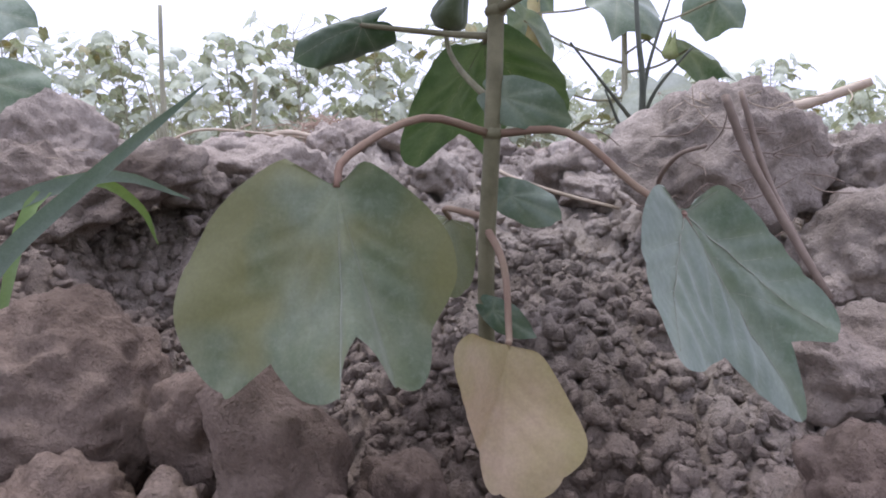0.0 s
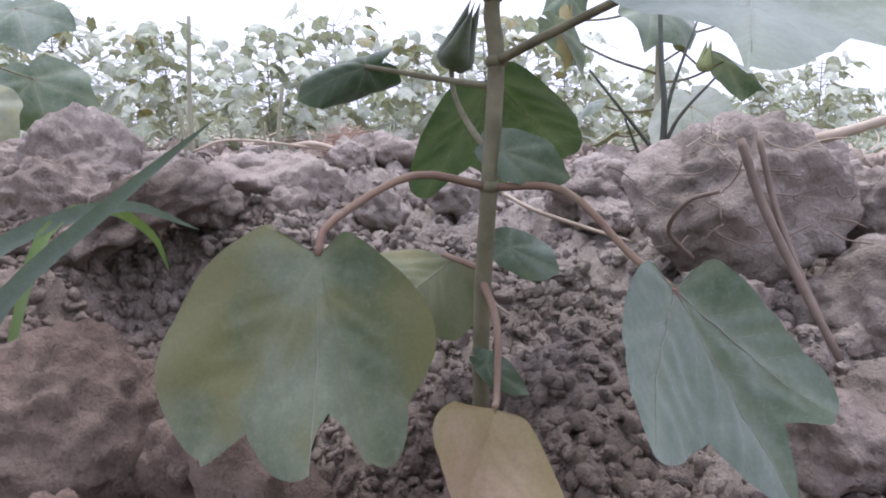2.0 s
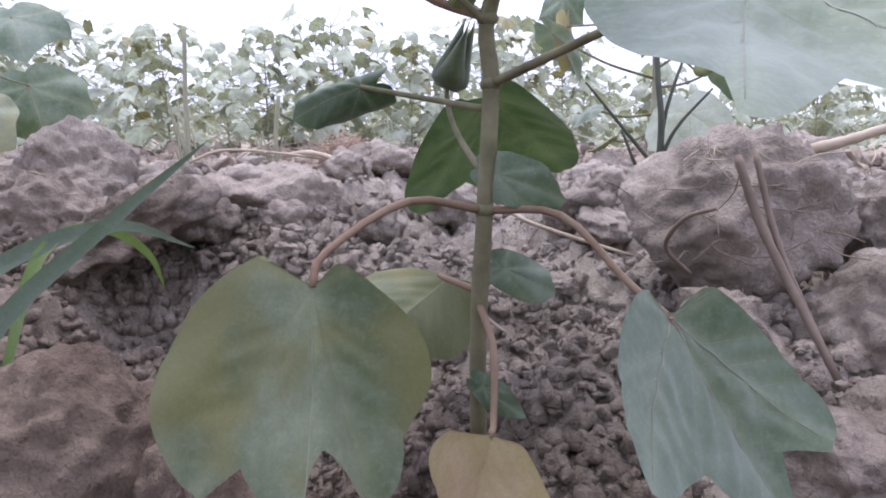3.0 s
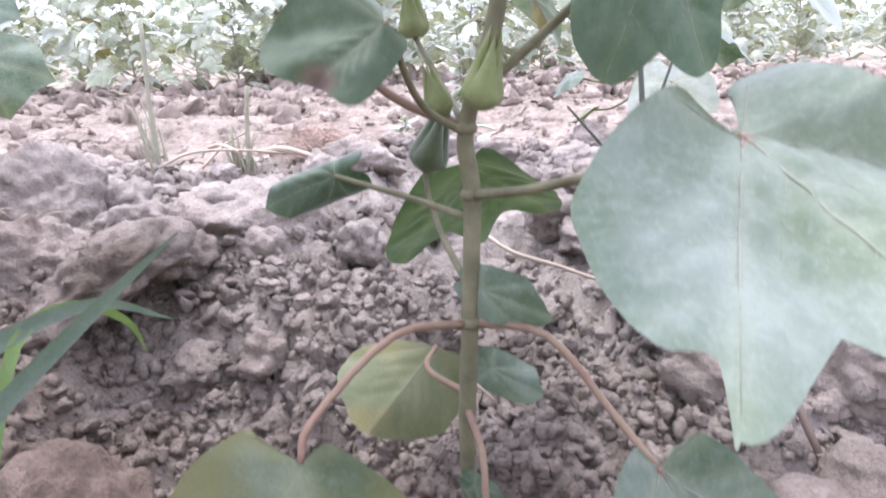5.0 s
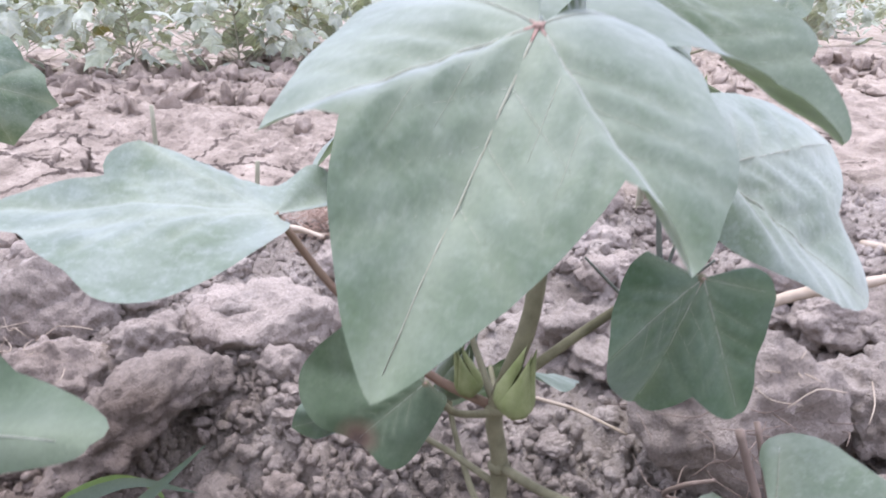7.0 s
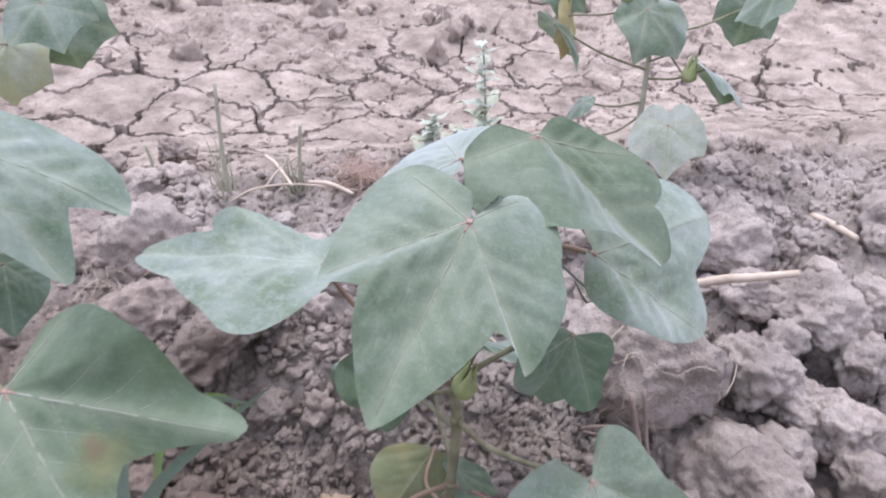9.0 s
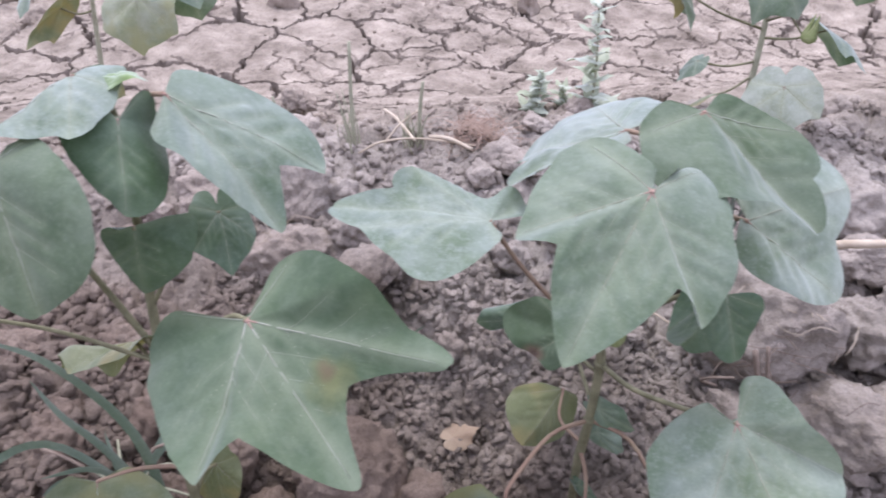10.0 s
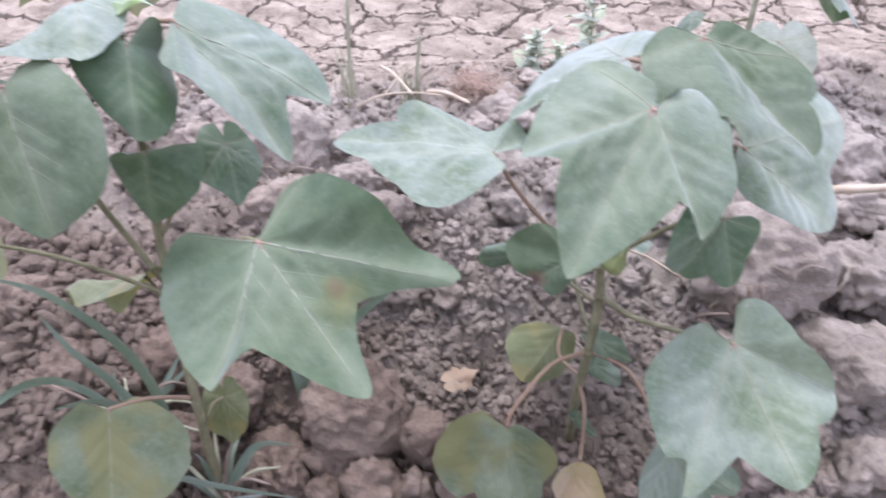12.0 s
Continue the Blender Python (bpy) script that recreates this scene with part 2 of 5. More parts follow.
LEAF_WARM = leaf_material("warm_leaf", (0.046, 0.075, 0.03), (0.088, 0.12, 0.05), (0.274, 0.307, 0.22), (0.9, 1.0, 0.35), 0.25, None, (), 0.4)
LEAF_DARK = leaf_material("dark_leaf", (0.0291, 0.0664, 0.0232), (0.0622, 0.112, 0.0456), (0.249, 0.299, 0.274), (0.8, 1.0, 0.35), 0.25, None, (), 0.5)
LEAF_SPOT = leaf_material("spotted_leaf", (0.06, 0.09, 0.04), (0.115, 0.142, 0.07), (0.27, 0.295, 0.24), (0.85, 1.0, 0.45), 0.42, (0.165, 0.16, 0.062), (), 0.4)
LEAF_SCAR = leaf_material("scarred_leaf", (0.034, 0.07, 0.03), (0.075, 0.12, 0.06), (0.27, 0.31, 0.28), (0.85, 1.0, 0.45), 0.2, None,
                          [((0.122, 0.0, 0.214), 0.015, (0.14, 0.15, 0.06)), ((0.117, 0.003, 0.216), 0.006, (0.12, 0.085, 0.045)), ((-0.031, -0.053, 0.191), 0.007, (0.2, 0.12, 0.09)), ((-0.031, -0.053, 0.191), 0.004, (0.08, 0.05, 0.04))], 0.4)
LEAF_OLD = leaf_material("olive_leaf", (0.1, 0.125, 0.05), (0.165, 0.18, 0.085), (0.28, 0.29, 0.22), (1.0, 0.95, 0.4), 0.3, (0.25, 0.21, 0.085), (), 0.25)
LEAF_YELLOW = leaf_material("yellow_leaf", (0.25, 0.225, 0.07), (0.38, 0.325, 0.12), (0.42, 0.38, 0.24), (1.0, 0.9, 0.4), 0.35, (0.37, 0.3, 0.15),
                            (((0.004, -0.068, 0.008), 0.042, (0.5, 0.37, 0.27)),), 0.4)
LEAF_YOUNG = leaf_material("young_leaf", (0.133, 0.224, 0.0581), (0.199, 0.299, 0.083), (0.249, 0.315, 0.166), (0.9, 1.0, 0.4), 0.3)
# Field leaf paled by dust, and by distance haze put into its colour.
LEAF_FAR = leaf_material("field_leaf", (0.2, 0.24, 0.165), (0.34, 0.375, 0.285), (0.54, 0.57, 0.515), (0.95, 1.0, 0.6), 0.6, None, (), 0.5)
LEAF_PALE = leaf_material("pale_leaf", (0.166, 0.199, 0.0996), (0.232, 0.257, 0.149), (0.382, 0.39, 0.332), (0.9, 1.0, 0.5), 0.6, (0.274, 0.274, 0.149), (), 0.6)
LEAF_DRY = leaf_material("dry_leaf", (0.3, 0.2, 0.15), (0.42, 0.3, 0.235), (0.45, 0.36, 0.3), (1.0, 0.8, 0.6), 0.3, None, (), 0.2)
VEIN = leaf_material("leaf_vein", (0.2, 0.215, 0.15), (0.27, 0.275, 0.2), (0.4, 0.4, 0.35), (0.9, 1.0, 0.5), 0.4, None, (), 0.6)
VEIN_RED = plain_material("leaf_heart", (0.282, 0.166, 0.133), (0.315, 0.224, 0.183))
STEM = plain_material("green_stem", (0.13, 0.122, 0.072), (0.24, 0.225, 0.14), 90)
STEM_RED = plain_material("reddish_stalk", (0.224, 0.137, 0.104), (0.266, 0.199, 0.137))
BUD = plain_material("bud_green", (0.183, 0.216, 0.083), (0.274, 0.299, 0.149), 160, 0.85)
STRAW = plain_material("straw", (0.373, 0.299, 0.224), (0.515, 0.432, 0.349))
FIBRE = plain_material("red_fibre", (0.332, 0.224, 0.174), (0.465, 0.349, 0.282))
TWIG = plain_material("dry_twig", (0.141, 0.104, 0.083), (0.249, 0.191, 0.158))
STALK = plain_material("dark_stalk", (0.07, 0.08, 0.065), (0.13, 0.14, 0.11))
CULM = plain_material("grey_culm", (0.28, 0.275, 0.195), (0.4, 0.39, 0.29))
BLADE = leaf_material("grass_blade", (0.083, 0.129, 0.083), (0.124, 0.166, 0.116), (0.232, 0.274, 0.241), (0.9, 1.0, 0.5), 0.3)


# ---- mesh helpers ----
def mesh_of(name, verts, faces, mat, smooth_shade=True):
    me = bpy.data.meshes.new(name)
    me.from_pydata([tuple(v) for v in verts], [], faces)
    me.materials.append(mat)
    if smooth_shade:
        me.shade_smooth()
    return me


def part(name, geo, mat, parent, label="", origin=None):
    """Links (verts, faces) as one mesh under parent; verts are in the world, origin is the thing's base."""
    verts, faces = geo
    if origin is not None:
        verts = np.asarray(verts) - np.asarray(origin)
    ob = new(name, mesh_of(name, verts, faces, mat))
    ob.parent = parent
    return tagged(ob, label)


def thing(name, base, label, category, group=""):
    ob = new(name)
    ob.empty_display_size = 0.02
    ob.location = base
    return tagged(ob, label, category, group)


def curve(points, n):
    """A smooth line of n + 1 points through the given ones."""
    p = np.asarray(points, float)
    if len(p) == 2:
        return p[0] + np.linspace(0, 1, n + 1)[:, None] * (p[1] - p[0])
    p = np.vstack([2 * p[0] - p[1], p, 2 * p[-1] - p[-2]])
    out = []
    for t in np.linspace(0, len(p) - 3 - 1e-9, n + 1):
        i, f = int(t), t - int(t)
        a, b, c, d = p[i:i + 4]
        out.append(0.5 * (2 * b + (c - a) * f + (2 * a - 5 * b + 4 * c - d) * f ** 2 + (3 * b - a - 3 * c + d) * f ** 3))
    return np.array(out)


def tube(points, radii, n=10, seg=8, wobble=0.0):
    line = curve(points, n)
    rad = np.interp(np.linspace(0, 1, n + 1), np.linspace(0, 1, len(radii)), radii)
    verts, faces = [], []
    side = np.array([0.31, 0.23, 0.92])
    for k in range(n + 1):
        d = line[min(k + 1, n)] - line[max(k - 1, 0)]
        d = d / (np.linalg.norm(d) + 1e-12)
        a = np.cross(d, side)
        if np.linalg.norm(a) < 0.2:
            a = np.cross(d, (1.0, 0.0, 0.0))
        a /= np.linalg.norm(a)
        b = np.cross(d, a)
        r = rad[k] * (1 + wobble * math.sin(3.1 * k + 40 * line[0][0]))
        for j in range(seg):
            t = 2 * math.pi * j / seg
            verts.append(line[k] + r * (math.cos(t) * a + math.sin(t) * b))
    for k in range(n):
        for j in range(seg):
            faces.append((k * seg + j, k * seg + (j + 1) % seg, (k + 1) * seg + (j + 1) % seg, (k + 1) * seg + j))
    faces.append(tuple(range(seg - 1, -1, -1)))
    faces.append(tuple(n * seg + j for j in range(seg)))
    return np.array(verts), faces


def join(*geos):
    verts, faces, at = [], [], 0
    for v, f in geos:
        verts.append(np.asarray(v))
        faces += [tuple(i + at for i in q) for q in f]
        at += len(v)
    return np.vstack(verts), faces


def outline(theta, lobed, lobe_at=50, lobe_len=0.93, base=1.0):
    """Distance from a cotton leaf's heart to its edge, the tip at 0 and 1 away."""
    a = np.degrees(np.abs(theta))
    k = lobe_at / 50
    at = (0, 4 * k, 10 * k, 18 * k, 27 * k, 37 * k, 45 * k, 50 * k, 54 * k, 60 * k, 72 * k ** 0.5, 95, 120, 145, 162, 172, 180)
    whole = (1.0, 0.95, 0.91, 0.88, 0.86, 0.85, 0.85, 0.86, 0.82, 0.78, 0.72, 0.62, 0.53, 0.47, 0.4, 0.29, 0.05)
    cut = (1.0, 0.88, 0.76, 0.64, 0.54, 0.62, 0.78, lobe_len, 0.8, 0.69, 0.61, 0.54, 0.48, 0.44, 0.38, 0.27, 0.05)
    low = 1 - (1 - base) * smooth(75, 130, a)
    return low * (1 - lobed) * np.interp(a, at, whole) + low * lobed * np.interp(a, at, cut)


def edge_line(edge, count):
    """The edge of a blade in its own plane, heart to heart, through lobes (degrees from the midrib, reach, lift, kind): kind 1 ends in a point with a rib, 2 is round with a rib, 3 a corner without."""
    p = np.array([(0, 0, 0)] + [(c * math.cos(radians(a)), c * math.sin(radians(a)), h) for a, c, h, _ in edge] + [(0, 0, 0)], float)
    kinds = [1] + [k for *_, k in edge] + [1]
    step = np.diff(p, axis=0)
    gap = np.linalg.norm(step[:, :2], axis=1) + 1e-9
    out = []
    for i in range(len(step)):
        ends = []
        for j in (i, i + 1):
            if kinds[j] in (1, 3):
                ends.append(step[i])
            else:
                way = p[j + 1] - p[j - 1]
                ends.append(way / np.linalg.norm(way[:2]) * min(gap[j - 1], gap[j]) * 1.15)
        n = max(3, round(count * gap[i] / gap.sum()))
        t = (np.arange(n) / n)[:, None]
        bow = 0.1 * (4 * t * (1 - t)) * (kinds[i] in (1, 3) or kinds[i + 1] in (1, 3))
        q = (1 + 2 * t) * (1 - t) ** 2 * p[i] + t * (1 - t) ** 2 * ends[0] + t * t * (3 - 2 * t) * p[i + 1] - t * t * (1 - t) * ends[1]
        out.append(q * (1 + bow * (0 < i < len(step) - 1)))
    return np.vstack(out)[1:]


def leaf_shape(heart, tip, side, span, lobed=0.5, fold=0.0, droop=0.0, wave=0.13, edge=0.14, roll=0.0, rings=22, turns=96, seed=0, skew=0.0, lop=0.0, lobe_at=50, lobe_len=0.93, base=1.0, ragged=0.0, edge_rows=None):
    """A leaf blade and its veins: heart and tip in the world, side the way of its right half, span its full breadth."""
    heart, tip, side = np.array(heart, float), np.array(tip, float), np.array(side, float)
    u = tip - heart
    length = np.linalg.norm(u)
    u /= length
    v = side - u * (side @ u)
    v /= np.linalg.norm(v)
    w = np.cross(u, v)
    if w[2] < 0:
        w = -w
    tilt = math.atan(droop)
    u, w = u * math.cos(tilt) + w * math.sin(tilt), w * math.cos(tilt) - u * math.sin(tilt)
    length *= math.cos(tilt)
    RIB = radians(lobe_at) * 0.98
    mains, lower = [0.0, RIB, -RIB], [1.75, -1.75]
    theta = np.linspace(-math.pi, math.pi, turns, endpoint=False)
    rho = outline(theta, lobed, lobe_at, lobe_len, base)
    if turns > 30:
        near = np.array([1, 3, 4, 3, 1]) / 12
        rho = np.maximum(0.985 * rho, sum(w * np.roll(rho, k - 2) for k, w in enumerate(near)))
    rho = rho * (1 + 0.03 * np.sin(5 * theta + seed) + 0.02 * np.sin(11 * theta + 2 * seed))
    rho = rho * (1 - ragged * np.clip(fbm(np.stack([theta * 2.2 + seed, 0 * theta, 0 * theta], -1), 3) * 2.5, 0, 1) * (np.abs(theta) < 0.6))
    breadth = span / (length * np.ptp(rho * np.sin(theta)))
    rise_at = np.zeros(len(theta))
    if edge_rows:
        line = edge_line([(a, c / 1000 / length, h / 1000 / length, k) for a, c, h, k in edge_rows], turns)
        breadth, turns = 1.0, len(line)
        theta = np.maximum.accumulate(np.unwrap(np.arctan2(line[:, 1], line[:, 0])) + np.arange(turns) * 1e-6)
        theta -= 2 * math.pi * round((theta[0] + theta[-1]) / (4 * math.pi))
        rho, rise_at = np.hypot(line[:, 0], line[:, 1]), line[:, 2]
        rho = rho * (1 + 0.03 * fbm(np.stack([theta * 6 + seed, 0 * theta, 0 * theta], -1), 2))
        mains = [0.0] + [radians(a) for a, _, _, k in edge_rows if k == 1 and a]
        lower = [radians(a) for a, _, _, k in edge_rows if k == 2]
    ribs_at = np.array([mains + lower])
    far_out = [float(np.interp(a, theta, rho)) for a in mains]

    side_veins = [(a, start * (end if edge_rows else 1.0), turn) for a, end in zip(mains, far_out) for start in (0.2, 0.37, 0.54) for turn in (0.75, -0.75)]

    def crease(r, th):
        """Nearness to the side veins, 0 to 1."""
        px, py = r * np.cos(th), r * np.sin(th)
        near = np.zeros_like(px)
        for a, start, turn in side_veins:
            dx, dy = math.cos(a + turn), math.sin(a + turn)
            ex, ey = px - start * math.cos(a), py - start * math.sin(a)
            t = np.clip(ex * dx + ey * dy, 0, 0.3)
            near = np.maximum(near, np.exp(-((ex - t * dx) ** 2 + (ey - t * dy) ** 2) / 0.03 ** 2))
        return near

    def place(r, th, rise=0.0):
        x = r * np.cos(th) * length
        y = r * np.sin(th) * length * breadth
        y = y * (1 + lop * np.sign(y))
        x = x + skew * y
        half = span / 2
        calm = 1.0
        if edge_rows:
            frac = np.clip(r / np.maximum(np.interp(th, theta, rho), 0.04), 0, 1)
            calm = 0.2 + 2.2 * frac * (1 - frac)
        z = -fold * np.abs(y)
        z = z - droop * np.sign(x) * x * x / length * (x > 0) - 0.25 * droop * x * x / length * (x < 0)
        z = z + wave * length * r * r * np.sin(3.0 * th + seed * 1.7) * 0.6 + wave * length * r * r * np.sin(7 * th + seed) * 0.3
        z = z + 0.02 * length * np.sin(np.clip(r, 0, 1) * 6 + seed) * r
        z = z + calm * 0.06 * length * np.clip(r, 0, 1) * np.sin(6.5 * x / length + 1.9 * seed) * np.cos(5.0 * y / length + 0.7 * seed)
        z = z + calm * 0.022 * length * np.clip(r, 0, 1) ** 2 * np.sin(15 * x / length + seed) * np.cos(13 * y / length + 2.7 * seed)
        z = z - edge * length * np.clip(r, 0, 1.1) ** 3
        off = np.min(np.abs(np.atleast_1d(th)[:, None] - ribs_at), axis=1)
        if edge_rows:
            z = z + length * np.interp(th, theta, rise_at) * frac ** 1.5
        z = z + calm * 0.06 * length * np.clip(r, 0, 1) * (1 - np.exp(-(off / 0.2) ** 2)) * (1 - 0.5 * r)
        if rings > 9:
            z = z - 0.011 * length * crease(r + 0 * th, th + 0 * r)
        if roll:
            a = y / half * roll
            y, z = half / roll * np.sin(a), z - half / roll * (1 - np.cos(a))
        return heart + np.outer(x, u) + np.outer(y, v) + np.outer(z + rise, w)

    verts = [heart[None]]
    rad = np.linspace(0, 1, rings + 1)[1:]
    for r in rad:
        verts.append(place(r * rho, theta))
    faces = [(0, 1 + j, 1 + (j + 1) % turns) for j in range(turns)]
    for k in range(rings - 1):
        for j in range(turns):
            a, b = 1 + k * turns + j, 1 + k * turns + (j + 1) % turns
            faces.append((a, a + turns, b + turns, b))
    blade = np.vstack(verts), faces

    def flat_tube(line, r0, r1, n):
        """A vein: a low tube pressed onto the blade."""
        line = curve(line, n)
        v, f = tube(line, (r0, r1), n, 6)
        off = v - np.repeat(curve(line, n), 6, axis=0)
        return v - 0.8 * np.outer(off @ w, w), f

    def rib(ang, reach, r0, r1, start=0.0, bend=0.0, n=10):
        t = np.linspace(0, 1, n + 1)
        end = np.interp(ang, theta, rho) * reach
        up = place(start + t * (end - start), ang + bend * t, 0.45 * thick)
        return flat_tube(up, r0, r1, n)

    thick = 0.0044 * length
    ribs = [rib(a, 0.94, thick, thick * 0.25) for a in mains] + [rib(a, 0.85, thick * 0.7, thick * 0.2) for a in lower]
    for a, start, turn in side_veins:
        t = np.linspace(0, 0.3, 7)
        px, py = start * math.cos(a) + t * math.cos(a + turn), start * math.sin(a) + t * math.sin(a + turn)
        r, th = np.hypot(px, py), np.arctan2(py, px)
        inside = r < 0.9 * np.interp(th, theta, rho)
        if inside.sum() > 3:
            ribs.append(flat_tube(place(r[inside], th[inside], 0.25 * thick), thick * 0.22, thick * 0.08, 6))
    reach = np.concatenate([[0.0], np.outer(rad, rho).ravel()])
    turn = np.concatenate([[0.0], np.tile(theta, rings)])
    away = np.min(np.abs(turn[:, None] - ribs_at), axis=1) * reach
    star = join(ball(heart, 0.016 * length, 0.5), *[rib(a, 0.06, thick * 1.5, thick * 0.8, n=4) for a in mains + lower])
    near = np.exp(-(away / 0.05) ** 2)
    if rings > 9:
        near = np.maximum(near, 0.6 * crease(reach, turn))
    return blade, join(*ribs), near, star


def leaf(plant, base, heart, tip, side, span, mat=LEAF, label="", veins=True, heel=1.0, **shape):
    blade, ribs, near, star = leaf_shape(heart, tip, side, span, base=heel, **shape)
    ob = part("leaf", blade, mat, plant, label, base)
    ob.data.attributes.new("rib", "FLOAT", "POINT").data.foreach_set("value", near)
    if veins:
        part("vein", ribs, VEIN, ob, "", base)
        part("leaf_heart", star, VEIN_RED, ob, "", base)
    return ob


def blade(plant, base, heart, ahead, side, edge_rows, mat=LEAF, label="", **shape):
    """A leaf set by its heart, the way of its midrib, the way of its second half, and its lobes in degrees and millimetres."""
    length = max(c for a, c, _, k in edge_rows if a == 0) / 1000
    tip = np.array(heart) + np.array(ahead) / np.linalg.norm(ahead) * length
    shape = {"wave": 0.02, "edge": 0.02, "turns": 120, **shape}
    return leaf(plant, base, heart, tip, side, length, mat, label, edge_rows=edge_rows, **shape)


def ball(at, r, flat=1.0, n=6):
    verts, faces = [], []
    for i in range(n + 1):
        for j in range(8):
            a, t = math.pi * i / n, 2 * math.pi * j / 8
            verts.append((at[0] + r * math.sin(a) * math.cos(t), at[1] + r * math.sin(a) * math.sin(t), at[2] + r * flat * math.cos(a)))
    for i in range(n):
        for j in range(8):
            faces.append((i * 8 + j, i * 8 + (j + 1) % 8, (i + 1) * 8 + (j + 1) % 8, (i + 1) * 8 + j))
    return np.array(verts), faces


def petiole(plant, base, points, r=0.0016, mat=STEM_RED, name="petiole", n=12, seg=7):
    return part(name, tube(points, (r * 1.25, r, r * 0.9), n, seg), mat, plant, "", base)


def bract(at, lean, size):
    """A cotton flower bud: three toothed bracts closed round it."""
    at, lean = np.array(at, float), np.array(lean, float)
    lean /= np.linalg.norm(lean)
    a = np.cross(lean, (0.3, 0.9, 0.1))
    a /= np.linalg.norm(a)
    b = np.cross(lean, a)
    geos = []
    for k in range(3):
        verts, faces = [], []
        for i in range(9):
            t = i / 8
            wide = 1.2 * (1 - 0.6 * t ** 4)
            for j in range(7):
                f = (j / 6 - 0.5) * 2
                ang = 2.094 * k + f * 0.95 * wide
                r = size * (0.3 * min(1.0, 0.35 + t / 0.25) * (1 - 0.88 * t) + 0.015 + 0.07 * (1 - abs(f)) * (1 - 0.6 * t))
                rise = t * (1 - 0.3 * abs(f)) + (0.07 if j % 2 else 0) * t
                verts.append(at + lean * size * rise + r * (math.cos(ang) * a + math.sin(ang) * b))
        for i in range(8):
            for j in range(6):
                faces.append((i * 7 + j, i * 7 + j + 1, (i + 1) * 7 + j + 1, (i + 1) * 7 + j))
        geos.append((np.array(verts), faces))
    return join(*geos)


# ---- the field ----
def steps(*spans):
    out = []
    for a, b, step in spans:
        out += list(np.arange(a, b - 1e-9, step))
    return np.array(out + [spans[-1][1]])


def build_ground():
    gx = steps((-600, -60, 60), (-60, -10, 5), (-10, -3, 0.25), (-3, -1.6, 0.02), (-1.6, -0.5, 0.0042), (-0.5, 0.4, 0.0035), (0.4, 0.7, 0.005), (0.7, 1.4, 0.02), (1.4, 6, 0.2), (6, 60, 4), (60, 600, 60))
    gy = steps((-60, -10, 5), (-10, -1, 0.4), (-1, -0.2, 0.04), (-0.2, 0.0, 0.008), (0.0, 0.75, 0.0036), (0.75, 1.35, 0.0034), (1.35, 1.9, 0.005), (1.9, 2.6, 0.012), (2.6, 4, 0.05), (4, 12, 0.25), (12, 60, 3), (60, 900, 60))
    X, Y = np.meshgrid(gx, gy)
    x, y = X.ravel(), Y.ravel()
    z = height(x, y)
    far = smooth(5, 14, np.hypot(x, y))
    z = z * (1 - far) + 0.02 * far
    nx, ny = len(gx), len(gy)
    idx = np.arange(nx * ny).reshape(ny, nx)
    quads = np.stack([idx[:-1, :-1], idx[:-1, 1:], idx[1:, 1:], idx[1:, :-1]], -1).reshape(-1, 4)
    me = bpy.data.meshes.new("ground")
    me.vertices.add(nx * ny)
    me.vertices.foreach_set("co", np.stack([x, y, z], -1).ravel())
    me.loops.add(quads.size)
    me.loops.foreach_set("vertex_index", quads.ravel())
    me.polygons.add(len(quads))
    me.polygons.foreach_set("loop_start", np.arange(0, quads.size, 4))
    me.update(calc_edges=True)
    crisp = -0.48 * X[:-1, :-1] + 0.88 * Y[:-1, :-1]
    me.polygons.foreach_set("use_smooth", ((crisp < 0.85) | (crisp > 2.6)).ravel())
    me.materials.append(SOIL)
    return tagged(new("ground", me), "dry pinkish-grey field soil, crumbly ridge and cracked flat", "ground", "", "structure")


ground = build_ground()


def clod_mesh(seed, detail, facets=9, size=(1.0, 1.0, 1.0), mat=CLOD):
    """An angular, pitted lump of dry earth; its relief keeps one scale whatever the lump's size."""
    r = np.random.default_rng(seed)
    bm = bmesh.new()
    bmesh.ops.create_icosphere(bm, subdivisions=detail, radius=1.0)
    p = np.array([v.co[:] for v in bm.verts])
    faces = [tuple(v.index for v in f.verts) for f in bm.faces]
    bm.free()
    cut = r.normal(size=(facets, 3))
    cut /= np.linalg.norm(cut, axis=1)[:, None]
    away = 0.36 + 0.15 * r.random(facets)
    reach = np.full(len(p), 0.55)
    for c, d in zip(cut, away):
        k = p @ c
        reach = np.minimum(reach, np.where(k > 0.05, d / np.maximum(k, 0.05), 9))
    out = p
    p = p * reach[:, None] * np.array(size)
    mean = float(np.mean(size))
    unit = 1.0 if mean < 0.5 else 0.045
    q = p * unit + seed * 3.7
    lump = 0.12 * mean * fbm(p / mean * 2.0 + seed, 2)
    shelf = fbm(q * 34 + 5.0, 2, 0.5) * 4.0
    ledge = np.floor(shelf) + smooth(0.3, 0.7, shelf - np.floor(shelf))
    rough = (0.0016 * ledge + 0.0055 * fbm(q * 60, 3, 0.62) + 0.006 * fbm(q * 140, 2, 0.6) + 0.01 * np.abs(fbm(q * 110, 2, 0.6)) - 0.002 * smooth(0.6, 0.78, value_noise(q * 85))) / unit
    rough = rough * (0.85 if mean > 0.06 and mean < 0.5 else 1.0)
    p = p + out * np.minimum(lump + rough, 0.3 * mean)[:, None]
    return mesh_of("clod", p, faces, mat)


CLODS = [clod_mesh(200 + k, 4, 6 + k % 5) for k in range(10)]


